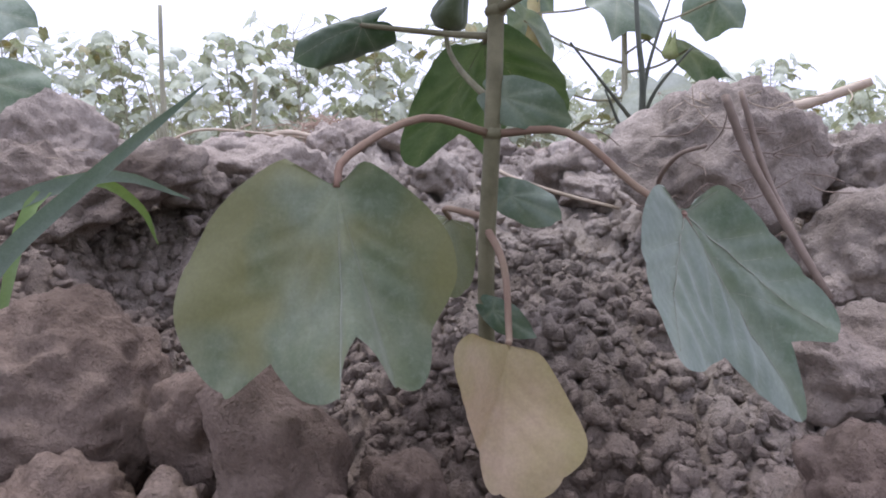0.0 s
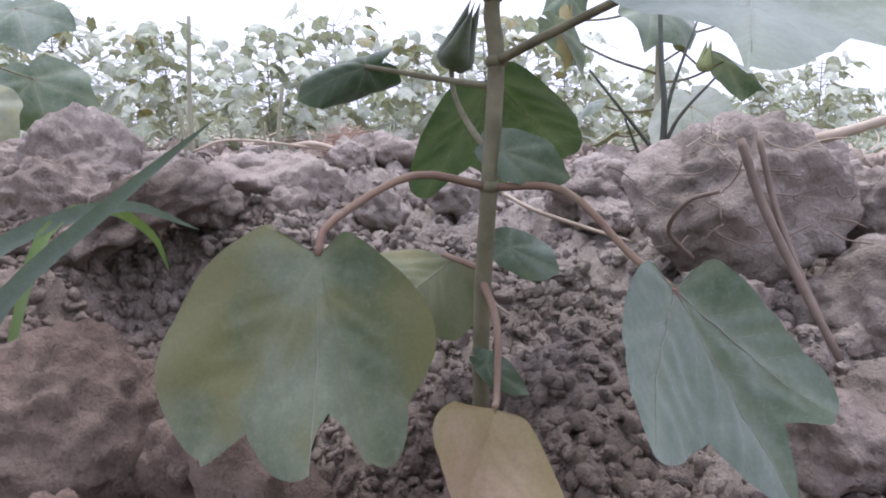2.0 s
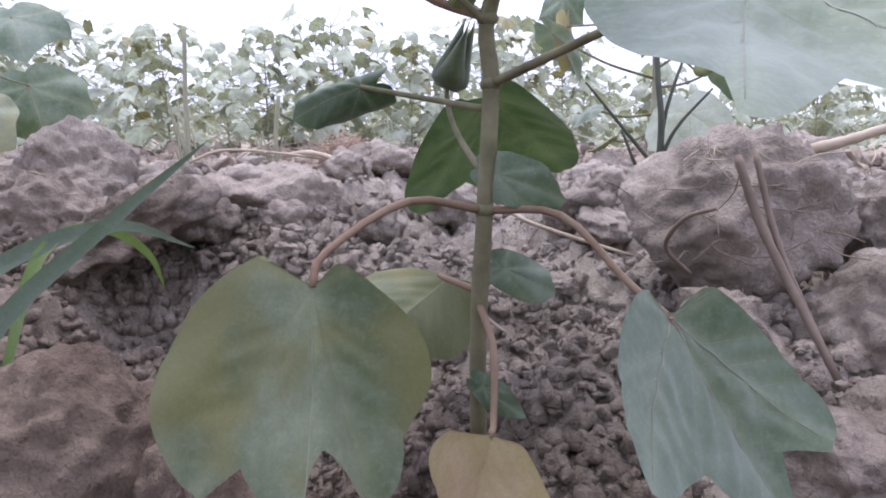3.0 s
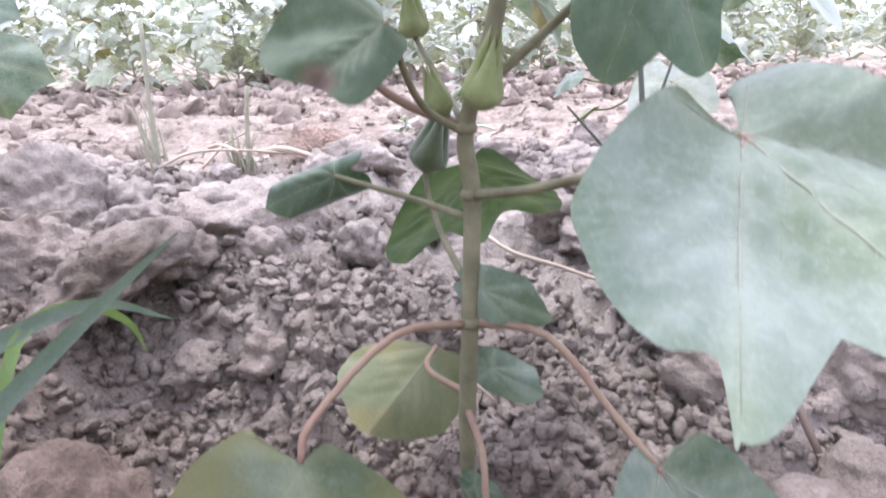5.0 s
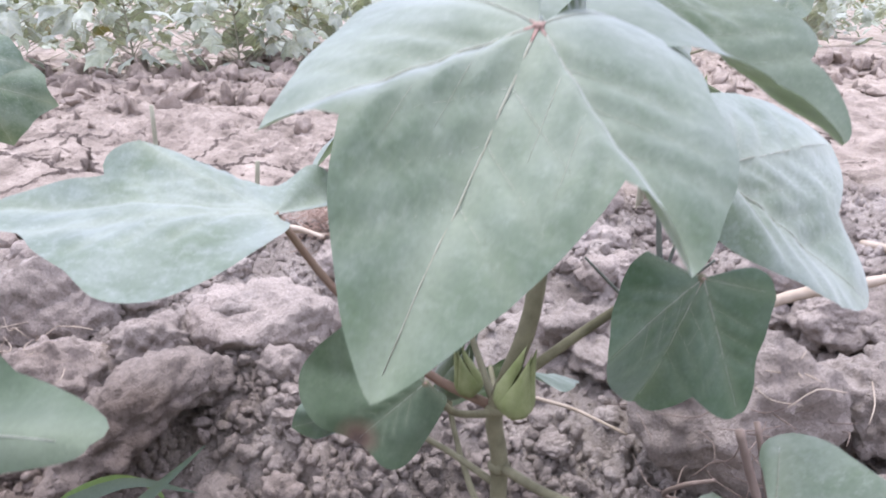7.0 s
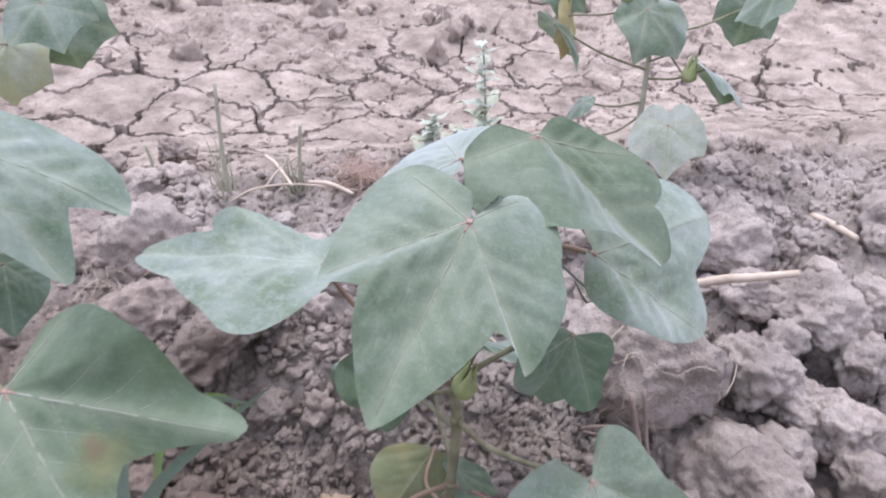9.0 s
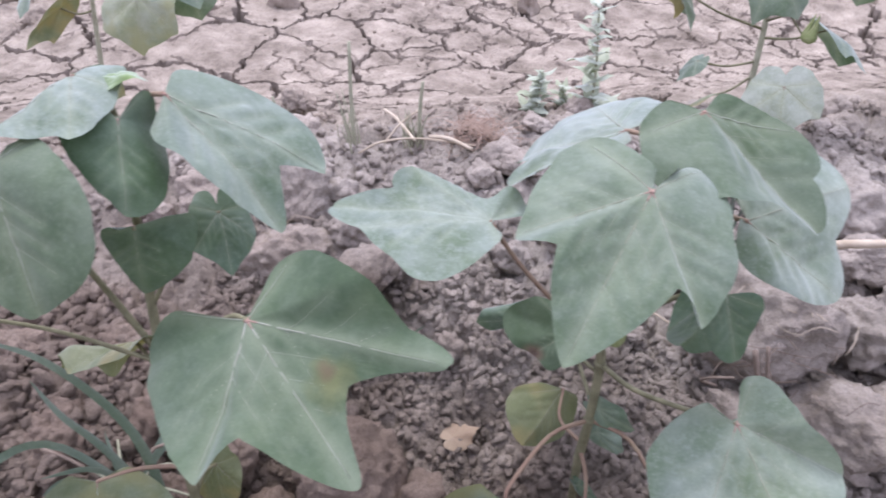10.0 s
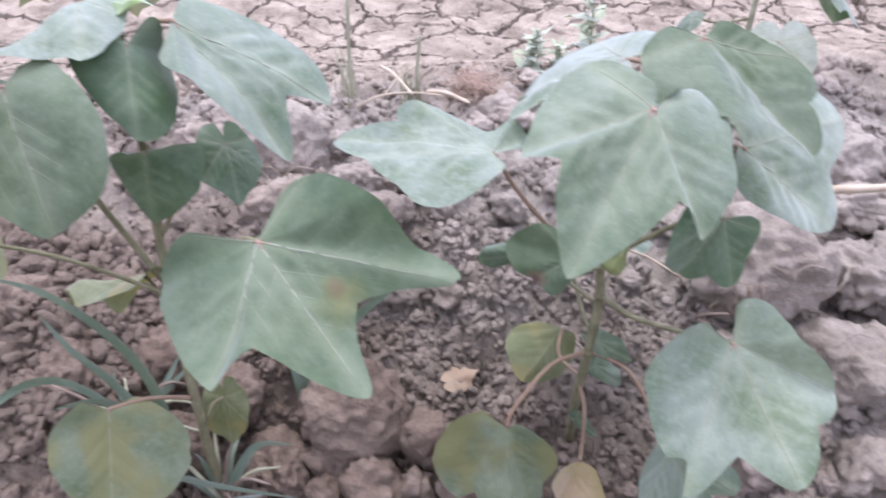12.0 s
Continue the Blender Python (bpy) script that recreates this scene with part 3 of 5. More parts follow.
def clod(mesh, x, y, size, turn, sink=0.3, z=None, parent=None, label="", tilt=(0, 0)):
    ob = new("clod", mesh)
    if z is None:
        z = float(land(np.array([x]), np.array([y]))[0]) + size[2] * (0.5 - sink)
    ob.matrix_world = pose(x, y, z, tilt[0], tilt[1], turn) @ Matrix.Diagonal((*size, 1))
    if parent:
        ob.parent = parent
    elif label:
        tagged(ob, label, "soil clod", "clods on the ridge")
    return ob


# the large clods
BIG = "large rough clod of dry grey-brown earth on the ridge"
FRONT = "rough pinkish-brown clod in the heap before the plants"


def clods(label, *rows):
    for k, x, y, z, sx, sy, sz, turn, tx, ty in rows:
        mesh = clod_mesh(300 + 13 * k + int(997 * abs(x) + 613 * y), 5 if sx > 0.05 else 4, 6 + k, tuple(0.9 * v for v in (sx, sy, sz)), CLOD_BROWN if label == FRONT else CLOD)
        clod(mesh, x, y, (1, 1, 1), turn, z=z, label=label, tilt=(tx, ty))


clods(FRONT,
      (0, -0.158, 0.220, 0.05, 0.0865, 0.0736, 0.092, 20, 0, 0),
      (1, -0.094, 0.226, 0.042, 0.0423, 0.0423, 0.0644, 80, 10, 0),
      (2, -0.05, 0.2, 0.046, 0.0497, 0.046, 0.0773, 140, 0, 10),
      (3, -0.124, 0.179, 0.026, 0.0497, 0.046, 0.0515, 50, 0, 0),
      (4, -0.162, 0.182, 0.028, 0.0331, 0.0313, 0.0368, 10, 0, 0),
      (0, -0.153, 0.162, 0.022, 0.0313, 0.0294, 0.035, 70, 0, 0),
      (1, -0.194, 0.167, 0.03, 0.057, 0.0497, 0.0515, 115, 0, 0),
      (2, -0.088, 0.194, 0.024, 0.0276, 0.0258, 0.0368, 25, 0, 0),
      (3, -0.086, 0.164, 0.02, 0.0414, 0.0368, 0.0414, 95, 0, 0),
      (4, -0.118, 0.143, 0.016, 0.046, 0.0386, 0.0368, 150, 0, 0),
      (0, -0.015, 0.176, 0.028, 0.0368, 0.0331, 0.046, 70, 0, 0),
      (2, -0.01, 0.212, 0.032, 0.0313, 0.0276, 0.0368, 30, 0, 0),
      (1, 0.075, 0.175, 0.03, 0.069, 0.0552, 0.046, 30, 0, 0),
      (3, 0.135, 0.2, 0.05, 0.0552, 0.046, 0.0414, 120, 0, 0))
clods(FRONT,
      (0, -0.265, 0.135, 0.065, 0.06, 0.05, 0.045, 40, 0, 0),
      (1, -0.31, 0.19, 0.085, 0.07, 0.06, 0.055, 110, 0, 0),
      (2, -0.25, 0.19, 0.07, 0.055, 0.05, 0.045, 160, 0, 0),
      (3, -0.2, 0.085, 0.03, 0.06, 0.05, 0.045, 20, 0, 0),
      (4, -0.29, 0.075, 0.06, 0.07, 0.06, 0.05, 75, 0, 0),
      (0, -0.36, 0.14, 0.095, 0.075, 0.06, 0.06, 130, 0, 0),
      (2, -0.37, 0.22, 0.1, 0.065, 0.055, 0.055, 10, 0, 0),
      (3, -0.44, 0.10, 0.095, 0.08, 0.06, 0.055, 60, 0, 0),
      (1, -0.38, 0.06, 0.07, 0.06, 0.05, 0.045, 35, 0, 0),
      (4, -0.45, 0.18, 0.105, 0.07, 0.06, 0.05, 15, 0, 0),
      (2, -0.34, 0.0, 0.04, 0.08, 0.06, 0.05, 80, 0, 0),
      (0, -0.42, 0.02, 0.06, 0.07, 0.06, 0.05, 170, 0, 0))
clods(BIG,
      (0, -0.338, 0.438, 0.147, 0.09, 0.08, 0.1, 200, 0, 0),
      (1, -0.302, 0.372, 0.122, 0.09, 0.075, 0.075, 60, 10, 0),
      (2, 0.195, 0.62, 0.155, 0.075, 0.07, 0.06, 30, 0, 0),
      (3, 0.122, 0.425, 0.143, 0.118, 0.086, 0.1, 5, 0, 0),
      (2, 0.208, 0.455, 0.135, 0.072, 0.066, 0.06, 75, 0, 0),
      (0, 0.267, 0.55, 0.14, 0.08, 0.072, 0.062, 150, 0, 0),
      (4, 0.325, 0.6, 0.13, 0.056, 0.05, 0.045, 95, 0, 0),
      (0, 0.302, 0.515, 0.115, 0.052, 0.046, 0.042, 25, 0, 0),
      (4, 0.33, 0.435, 0.105, 0.06, 0.055, 0.05, 65, 0, 0))
clods("medium lump of dry pale earth among crumbs",
      (1, 0.277, 0.43, 0.11, 0.056, 0.053, 0.048, 15, 0, 0),
      (3, 0.238, 0.51, 0.125, 0.042, 0.036, 0.034, 40, 0, 0),
      (0, 0.247, 0.445, 0.118, 0.051, 0.046, 0.037, 0, 0, 0),
      (1, 0.286, 0.393, 0.105, 0.048, 0.044, 0.035, 37, 7, 11),
      (2, 0.322, 0.753, 0.100, 0.066, 0.060, 0.048, 74, 14, 9),
      (3, 0.229, 0.391, 0.115, 0.042, 0.038, 0.030, 111, 6, 7),
      (4, 0.208, 0.557, 0.140, 0.055, 0.050, 0.040, 148, 13, 5),
      (0, 0.244, 0.551, 0.135, 0.046, 0.042, 0.034, 5, 5, 3),
      (1, 0.210, 0.676, 0.120, 0.083, 0.075, 0.060, 42, 12, 1),
      (2, -0.400, 0.426, 0.140, 0.077, 0.070, 0.056, 79, 4, 12),
      (3, -0.477, 0.674, 0.135, 0.051, 0.046, 0.037, 116, 11, 10),
      (4, -0.460, 0.538, 0.140, 0.037, 0.034, 0.027, 153, 3, 8),
      (0, -0.533, 0.560, 0.135, 0.050, 0.045, 0.036, 10, 10, 6),
      (1, -0.420, 0.600, 0.140, 0.044, 0.040, 0.032, 47, 2, 4),
      (2, -0.600, 0.620, 0.120, 0.055, 0.050, 0.040, 84, 9, 2),
      (3, -0.380, 0.500, 0.150, 0.050, 0.045, 0.036, 121, 1, 0),
      (4, -0.350, 0.560, 0.145, 0.039, 0.035, 0.028, 158, 8, 11),
      (2, -0.252, 0.422, 0.136, 0.056, 0.042, 0.036, 20, 0, 0),
      (0, -0.2, 0.398, 0.128, 0.043, 0.038, 0.034, 75, 0, 0),
      (4, -0.157, 0.428, 0.126, 0.034, 0.03, 0.028, 110, 0, 0),
      (1, -0.3, 0.475, 0.143, 0.04, 0.034, 0.032, 140, 0, 0),
      (2, -0.1, 0.455, 0.125, 0.034, 0.03, 0.028, 10, 0, 0),
      (3, -0.06, 0.5, 0.135, 0.045, 0.036, 0.032, 60, 0, 0),
      (0, 0.03, 0.52, 0.132, 0.05, 0.04, 0.036, 35, 0, 0))
clods("flat pale clod near scattered straw", (4, -0.195, 0.468, 0.132, 0.12, 0.088, 0.062, 10, 0, 0))
clods("long slab-shaped pale clod leaning on the soil", (3, -0.222, 0.347, 0.128, 0.12, 0.056, 0.036, 58, 6, -22))
clods("large tilted slab of dry earth", (2, 0.195, 0.375, 0.1, 0.12, 0.066, 0.06, 130, 0, 25))
clods("small round pale clod on the crumbs", (3, -0.124, 0.353, 0.086, 0.03, 0.028, 0.027, 70, 0, 0))


def soil_level(x, y):
    return float(height(np.array([x]), np.array([y]))[0])


def scatter_clods():
    r = np.random.default_rng(11)
    made = 0
    while made < 290:
        x, y = r.uniform(-0.75, 0.5), r.uniform(0.12, 0.95)
        s = -0.48 * x + 0.88 * y
        want = 1.0 if 0.5 < s < 0.78 else 0.6 if 0.36 < s < 0.5 else 0.25 if s < 0.36 else 0.15
        if x > 0.1:
            want = max(want, 0.8 if s < 0.75 else 0.2)
        if r.random() > want or math.hypot(x - 0.015, y - 0.26) < 0.045 or math.hypot(x + 0.215, y - 0.125) < 0.03:
            continue
        d = 0.012 + 0.03 * r.random() ** 1.7 if 0.5 < s < 0.8 else 0.009 + 0.026 * r.random() ** 2.5 if x < 0.1 else 0.016 + 0.034 * r.random() ** 1.6
        size = (d * r.uniform(0.9, 1.3), d, d * r.uniform(0.65, 0.95))
        ob = clod(CLODS[made % 10], x, y, size, r.uniform(0, 360), 0.3, soil_level(x, y) + size[2] * 0.28, ground, tilt=(r.uniform(-25, 25), r.uniform(-25, 25)))
        made += 1


def scatter_crumbs():
    """Countless crumbs of earth as one mesh."""
    r = np.random.default_rng(5)
    shapes = []
    for k in range(9):
        bm = bmesh.new()
        bmesh.ops.create_icosphere(bm, subdivisions=1 if k < 3 else 2 if k < 6 else 3, radius=0.5)
        p = np.array([v.co[:] for v in bm.verts])
        for c in np.random.default_rng(40 + k).normal(size=(5, 3)):
            c = c / np.linalg.norm(c)
            p = p - np.outer(np.maximum(p @ c - 0.3, 0), c)
        p = p * (1 + 0.9 * fbm(p * 2.6 + 9 * k, 3, 0.6) + 0.5 * fbm(p * 9 + k, 2))[:, None]
        shapes.append((p, np.array([[v.index for v in f.verts] for f in bm.faces])))
        bm.free()
    n = 20000
    x, y = r.uniform(-0.75, 0.45, n * 3), r.uniform(0.0, 1.0, n * 3)
    s = -0.48 * x + 0.88 * y
    keep = r.random(n * 3) < np.where(s < 0.68, 0.9, 0.9 * np.exp(-(s - 0.68) / 0.1))
    x, y = x[keep][:n], y[keep][:n]
    size = 0.0018 + 0.013 * r.random(len(x)) ** 3.9
    size = size * np.where(y < 0.34, 0.7, 1.0)
    nx, ny = r.uniform(-0.34, 0.22, 13000), r.uniform(0.1, 0.44, 13000)
    x, y = np.concatenate([x, nx]), np.concatenate([y, ny])
    size = np.concatenate([size, 0.0018 + 0.0095 * r.random(13000) ** 2.8])
    hx, hy = r.uniform(-0.56, -0.27, 2600), r.uniform(0.0, 0.27, 2600)
    x, y = np.concatenate([x, hx]), np.concatenate([y, hy])
    size = np.concatenate([size, 0.003 + 0.015 * r.random(2600) ** 2.6])
    fx, fy = r.uniform(-1.3, 0.7, 500), r.uniform(0.7, 1.9, 500)
    x, y = np.concatenate([x, fx]), np.concatenate([y, fy])
    size = np.concatenate([size, 0.002 + 0.011 * r.random(500) ** 4])
    bx, by = r.uniform(-2.6, 1.2, 5200), r.uniform(1.1, 3.3, 5200)
    bs = -0.48 * bx + 0.88 * by
    bank = r.random(5200) < 0.15 * smooth(1.5, 2.0, bs) + 0.5 * smooth(2.0, 2.35, bs) * (1 - smooth(3.0, 3.3, bs))
    x, y = np.concatenate([x, bx[bank]]), np.concatenate([y, by[bank]])
    z = height(x, y)
    size = np.concatenate([size, 0.008 + 0.075 * r.random(bank.sum()) ** 3.2])
    verts, faces, soft, at = [], [], [], 0
    turns = [np.array(pose(0, 0, 0, *r.uniform(0, 360, 3)).to_3x3()) for k in range(40)]
    for k in range(len(x)):
        p, f = shapes[k % 3 + (6 if size[k] > 0.02 else 3 if size[k] > 0.006 else 0)]
        q = (p * size[k] * (r.uniform(0.75, 1.4), 1, r.uniform(0.6, 0.95))) @ turns[k % 40]
        verts.append(q + (x[k], y[k], z[k] + size[k] * 0.12))
        soft += [bool(size[k] > 0.006)] * len(f)
        faces += [tuple(i) for i in (f + at)]
        at += len(p)
    me = mesh_of("soil_crumbs", np.vstack(verts), faces, CRUMB)
    me.polygons.foreach_set("use_smooth", soft)
    tagged(new("soil_crumbs", me), "loose grey-brown crumbs of dry earth", "soil crumbs", "", "stuff")


# ---- the middle cotton plant ----
def middle_plant():
    base = (0.015, 0.262, 0.055)
    pl = thing("cotton_plant", base, "young cotton plant with dusty broad leaves in dry soil", "cotton plant", "cotton plants on the near ridge")
    part("stem", tube([(0.014, 0.264, 0.05), (0.014, 0.258, 0.11), (0.017, 0.252, 0.16), (0.017, 0.259, 0.205), (0.015, 0.26, 0.228), (0.026, 0.258, 0.265), (0.03, 0.262, 0.31), (0.033, 0.27, 0.355)],
                      (0.0034, 0.0034, 0.0032, 0.0032, 0.003, 0.003, 0.0026, 0.0018), 36, 10, 0.05), STEM, pl, "", base)
    for p, r in (((0.017, 0.252, 0.16), 0.0044), ((0.017, 0.259, 0.205), 0.0044), ((0.015, 0.26, 0.228), 0.0042)):
        part("node", ball(p, r, 0.7), STEM, pl, "", base)

    def lf(heart, tip, left, right, span=None, **k):
        side = np.subtract(right, left)
        return leaf(pl, base, heart, tip, side, span or np.linalg.norm(side), **k)

    # low leaves
    blade(pl, base, (-0.018, 0.182, 0.144), (0.15, -0.39, -0.91), (0.98, 0.17, 0.09),
          [(-120, 20, 0, 2), (-70, 48, -4, 0), (-32, 66, -4, 1), (-22, 53, -1, 0), (0, 60, 4, 1), (7, 45, 6, 0), (14, 59, -5, 1), (29, 49, -9, 0), (60, 37, -5, 0), (114, 12, 4, 2)], mat=LEAF_SPOT, seed=1, veins=False, label="broad drooping grey-green leaf with a ragged tip")
    petiole(pl, base, [(0.016, 0.251, 0.16), (-0.003, 0.225, 0.165), (-0.017, 0.19, 0.153), (-0.018, 0.182, 0.144)], 0.0013)
    blade(pl, base, (0.081, 0.212, 0.135), (0.57, 0.0, -0.82), (0.47, 0.82, 0.33),
          [(-157, 13, 2, 2), (-106, 26, 4, 0), (-62, 53, 6, 1), (-28, 44, -2, 0), (0, 75, -6, 1), (9, 52, 2, 0), (20, 64, 9, 1), (35, 48, 8, 0), (87, 16, 7, 2)], seed=2, label="folded blue-grey leaf hanging from a red stalk")
    petiole(pl, base, [(0.018, 0.252, 0.16), (0.045, 0.245, 0.16), (0.068, 0.228, 0.142), (0.081, 0.212, 0.135)], 0.0013)
    blade(pl, base, (0.028, 0.216, 0.09), (0.07, -0.52, -0.85), (0.78, 0.56, -0.28),
          [(-85, 20, 10, 2), (-65, 29, 10, 0), (-10, 35, -8, 0), (0, 46, -4, 1), (21, 44, 7, 0), (35, 36, 12, 0), (68, 11, 6, 2)], mat=LEAF_YELLOW, seed=3, veins=False, label="withered yellow leaf low on the stem")
    petiole(pl, base, [(0.014, 0.256, 0.125), (0.023, 0.242, 0.112), (0.027, 0.225, 0.092), (0.028, 0.216, 0.09)], 0.0013)
    blade(pl, base, (-0.011, 0.309, 0.122), (-0.31, -0.89, -0.33), (0.8, -0.06, -0.59),
          [(-64, 19, -5, 0), (-42, 41, -10, 2), (0, 56, 4, 1), (58, 32, -15, 0), (95, 13, 3, 2)], mat=LEAF_OLD, seed=4, label="olive leaf turning yellow")
    petiole(pl, base, [(0.014, 0.258, 0.128), (-0.005, 0.272, 0.13), (-0.011, 0.309, 0.122)], 0.0012)
    for at, r, seed in (((0.033, 0.265, 0.133), 0.021, 5), ((0.034, 0.252, 0.170), 0.025, 6), ((0.026, 0.25, 0.09), 0.016, 7)):
        leaf(pl, base, (at[0] - r / 2, at[1], at[2] + 0.003), (at[0] + r / 2, at[1] - 0.006, at[2] - 0.005), (0.05, -0.25, -1 if seed != 5 else -0.6), r * 0.78, lobed=0.0, seed=seed, veins=False, rings=6, turns=32, label="small rounded bluish leaf")
    # leaves at mid height
    blade(pl, base, (0.095, 0.214, 0.232), (-0.1, -0.86, -0.5), (0.99, -0.08, -0.07),
          [(-90, 20, 13, 2), (-47, 50, 3, 0), (-12, 73, 5, 0), (-3, 70, 1, 0), (0, 86, 1, 1), (19, 60, -4, 0), (40, 79, 0, 1), (62, 56, 0, 0), (86, 55, -6, 1), (108, 32, 12, 0), (177, 29, -1, 2)], mat=LEAF_DUSTY, seed=8, label="large pale leaf with a red heart, hanging forward")
    petiole(pl, base, [(0.017, 0.259, 0.205), (0.04, 0.238, 0.212), (0.068, 0.224, 0.222), (0.095, 0.214, 0.232)], 0.0015, STEM)
    blade(pl, base, (0.002, 0.328, 0.204), (-0.07, 0.71, -0.7), (-0.9, -0.35, -0.26),
          [(-135, 13, -2, 0), (-80, 27, -18, 2), (-50, 50, -12, 0), (-30, 76, 0, 1), (-15, 58, 2, 0), (0, 74, 0, 1), (16, 58, 2, 0), (33, 81, -1, 1), (53, 54, -2, 2), (85, 20, 4, 0)], mat=LEAF_DARK, seed=9, label="deep green folded leaf behind the stem")
    petiole(pl, base, [(0.017, 0.26, 0.2), (0.01, 0.295, 0.206), (0.002, 0.328, 0.204)], 0.0014, STEM)
    lf((-0.043, 0.282, 0.206), (-0.073, 0.272, 0.195), (-0.057, 0.283, 0.22), (-0.05, 0.272, 0.185), 0.05, mat=LEAF_DARK, lobed=0.2, roll=3.1, wave=0.2, seed=10, label="curled dark bluish leaf")
    petiole(pl, base, [(0.016, 0.26, 0.196), (-0.008, 0.272, 0.2), (-0.043, 0.282, 0.206)], 0.0012, STEM)
    blade(pl, base, (0.002, 0.217, 0.262), (-0.71, -0.34, -0.61), (0.7, -0.37, -0.61),
          [(-108, 9, -4, 0), (-79, 26, 1, 2), (-43, 40, -3, 0), (-19, 34, 2, 0), (0, 26, 0, 0), (34, 24, -1, 0), (96, 7, -5, 2)], mat=LEAF_SCAR, wave=0.06, seed=11, label="small cupped leaf with a brown scar")
    petiole(pl, base, [(0.015, 0.26, 0.226), (0.005, 0.24, 0.238), (0.002, 0.217, 0.262)], 0.0012, STEM)
    blade(pl, base, (0.075, 0.249, 0.287), (0.33, -0.07, -0.94), (0.93, 0.18, 0.32),
          [(-127, 17, -6, 2), (-67, 35, 9, 1), (-37, 45, -8, 1), (-19, 36, 2, 0), (0, 44, 0, 1), (16, 30, 0, 0), (61, 20, 1, 2), (86, 14, 0, 0)], mat=LEAF_DARK, seed=12, label="dark green hanging leaf")
    petiole(pl, base, [(0.02, 0.257, 0.24), (0.045, 0.262, 0.262), (0.065, 0.26, 0.28), (0.075, 0.249, 0.287)], 0.0015, STEM)
    # the crown
    blade(pl, base, (0.029, 0.219, 0.356), (-0.2, -0.78, -0.6), (0.97, -0.06, -0.24),
          [(-157, 14, -1, 0), (-111, 43, -14, 2), (-45, 65, -3, 1), (-31, 52, 8, 0), (0, 91, -4, 1), (37, 47, 6, 0), (44, 65, -2, 1), (90, 42, -8, 0), (148, 32, -17, 2)], seed=13, label="large pale three-lobed leaf with a red heart")
    petiole(pl, base, [(0.03, 0.262, 0.31), (0.031, 0.246, 0.33), (0.03, 0.23, 0.346), (0.029, 0.219, 0.356)], 0.0014, STEM_RED)
    blade(pl, base, (-0.061, 0.259, 0.294), (-0.84, -0.51, 0.2), (0.46, -0.86, -0.23),
          [(-172, 22, 4, 0), (-148, 30, 2, 2), (-122, 27, 9, 0), (-95, 18, 1, 0), (-68, 27, -1, 0), (-40, 60, 4, 1), (-27, 62, -6, 0), (-14, 94, -20, 1), (0, 76, -14, 0), (20, 66, -10, 0), (50, 58, -6, 0), (92, 22, 6, 2)], mat=LEAF_DUSTY, seed=14, veins=False, label="pale leaf spread nearly flat, seen edge-on")
    petiole(pl, base, [(0.016, 0.26, 0.228), (-0.012, 0.262, 0.239), (-0.042, 0.262, 0.266), (-0.061, 0.259, 0.294)], 0.0015, STEM_RED)
    blade(pl, base, (0.043, 0.289, 0.369), (0.82, -0.27, -0.51), (0.4, 0.9, 0.17),
          [(-140, 22, 0, 0), (-106, 42, -4, 2), (-72, 62, 0, 0), (-44, 58, 11, 0), (-15, 62, 6, 0), (0, 82, -6, 1), (14, 64, 4, 0), (35, 49, 9, 1), (90, 16, 4, 0)], mat=LEAF_GREEN, seed=15, label="green and pale ridged leaf at the plant's top")
    petiole(pl, base, [(0.033, 0.268, 0.35), (0.039, 0.282, 0.365), (0.043, 0.289, 0.368)], 0.0015, STEM_RED)
    blade(pl, base, (0.078, 0.289, 0.31), (0.78, 0.24, -0.57), (0.05, 0.9, 0.44),
          [(-150, 8, 2, 2), (-70, 22, -6, 0), (-30, 46, -2, 0), (0, 86, -3, 1), (24, 74, 1, 0), (46, 98, 6, 1), (70, 76, -5, 0), (125, 26, -4, 2)], mat=LEAF_DUSTY, seed=17, label="long drooping blue-grey leaf")
    petiole(pl, base, [(0.03, 0.262, 0.3), (0.055, 0.278, 0.316), (0.078, 0.289, 0.31)], 0.0015, STEM_RED)
    blade(pl, base, (0.006, 0.288, 0.352), (-0.78, 0.4, -0.49), (-0.29, -0.91, -0.28),
          [(-140, 18, -4, 2), (-80, 40, -6, 0), (-38, 72, 0, 1), (-18, 84, 2, 0), (0, 92, -3, 1), (12, 72, 2, 0), (24, 80, -3, 1), (59, 34, 5, 0), (120, 18, 0, 2)], mat=LEAF_DUSTY, seed=18, label="pale leaf arching away over the soil")
    petiole(pl, base, [(0.032, 0.268, 0.345), (0.022, 0.278, 0.354), (0.006, 0.288, 0.352)], 0.0014, STEM_RED)
    # buds
    for at, lean, size in (((0.022, 0.248, 0.236), (0.25, -0.1, 1), 0.024), ((0.006, 0.262, 0.232), (-0.25, -0.1, 1), 0.018), ((-0.018, 0.318, 0.258), (-0.1, 0, 1), 0.023)):
        part("flower_bud", bract(at, lean, size), BUD, pl, "closed green flower bud", base)
    petiole(pl, base, [(0.015, 0.26, 0.228), (0.0, 0.29, 0.24), (-0.018, 0.318, 0.258)], 0.0012, STEM, "bud_stalk")
    part("boll", bract((-0.011, 0.3, 0.206), (0.35, 0.05, 1), 0.029), LEAF_WARM, pl, "small pear-shaped green boll", base)
    petiole(pl, base, [(0.016, 0.256, 0.172), (0.002, 0.276, 0.184), (-0.008, 0.294, 0.196), (-0.011, 0.3, 0.208)], 0.0012, STEM, "bud_stalk")
    return pl


middle_plant()


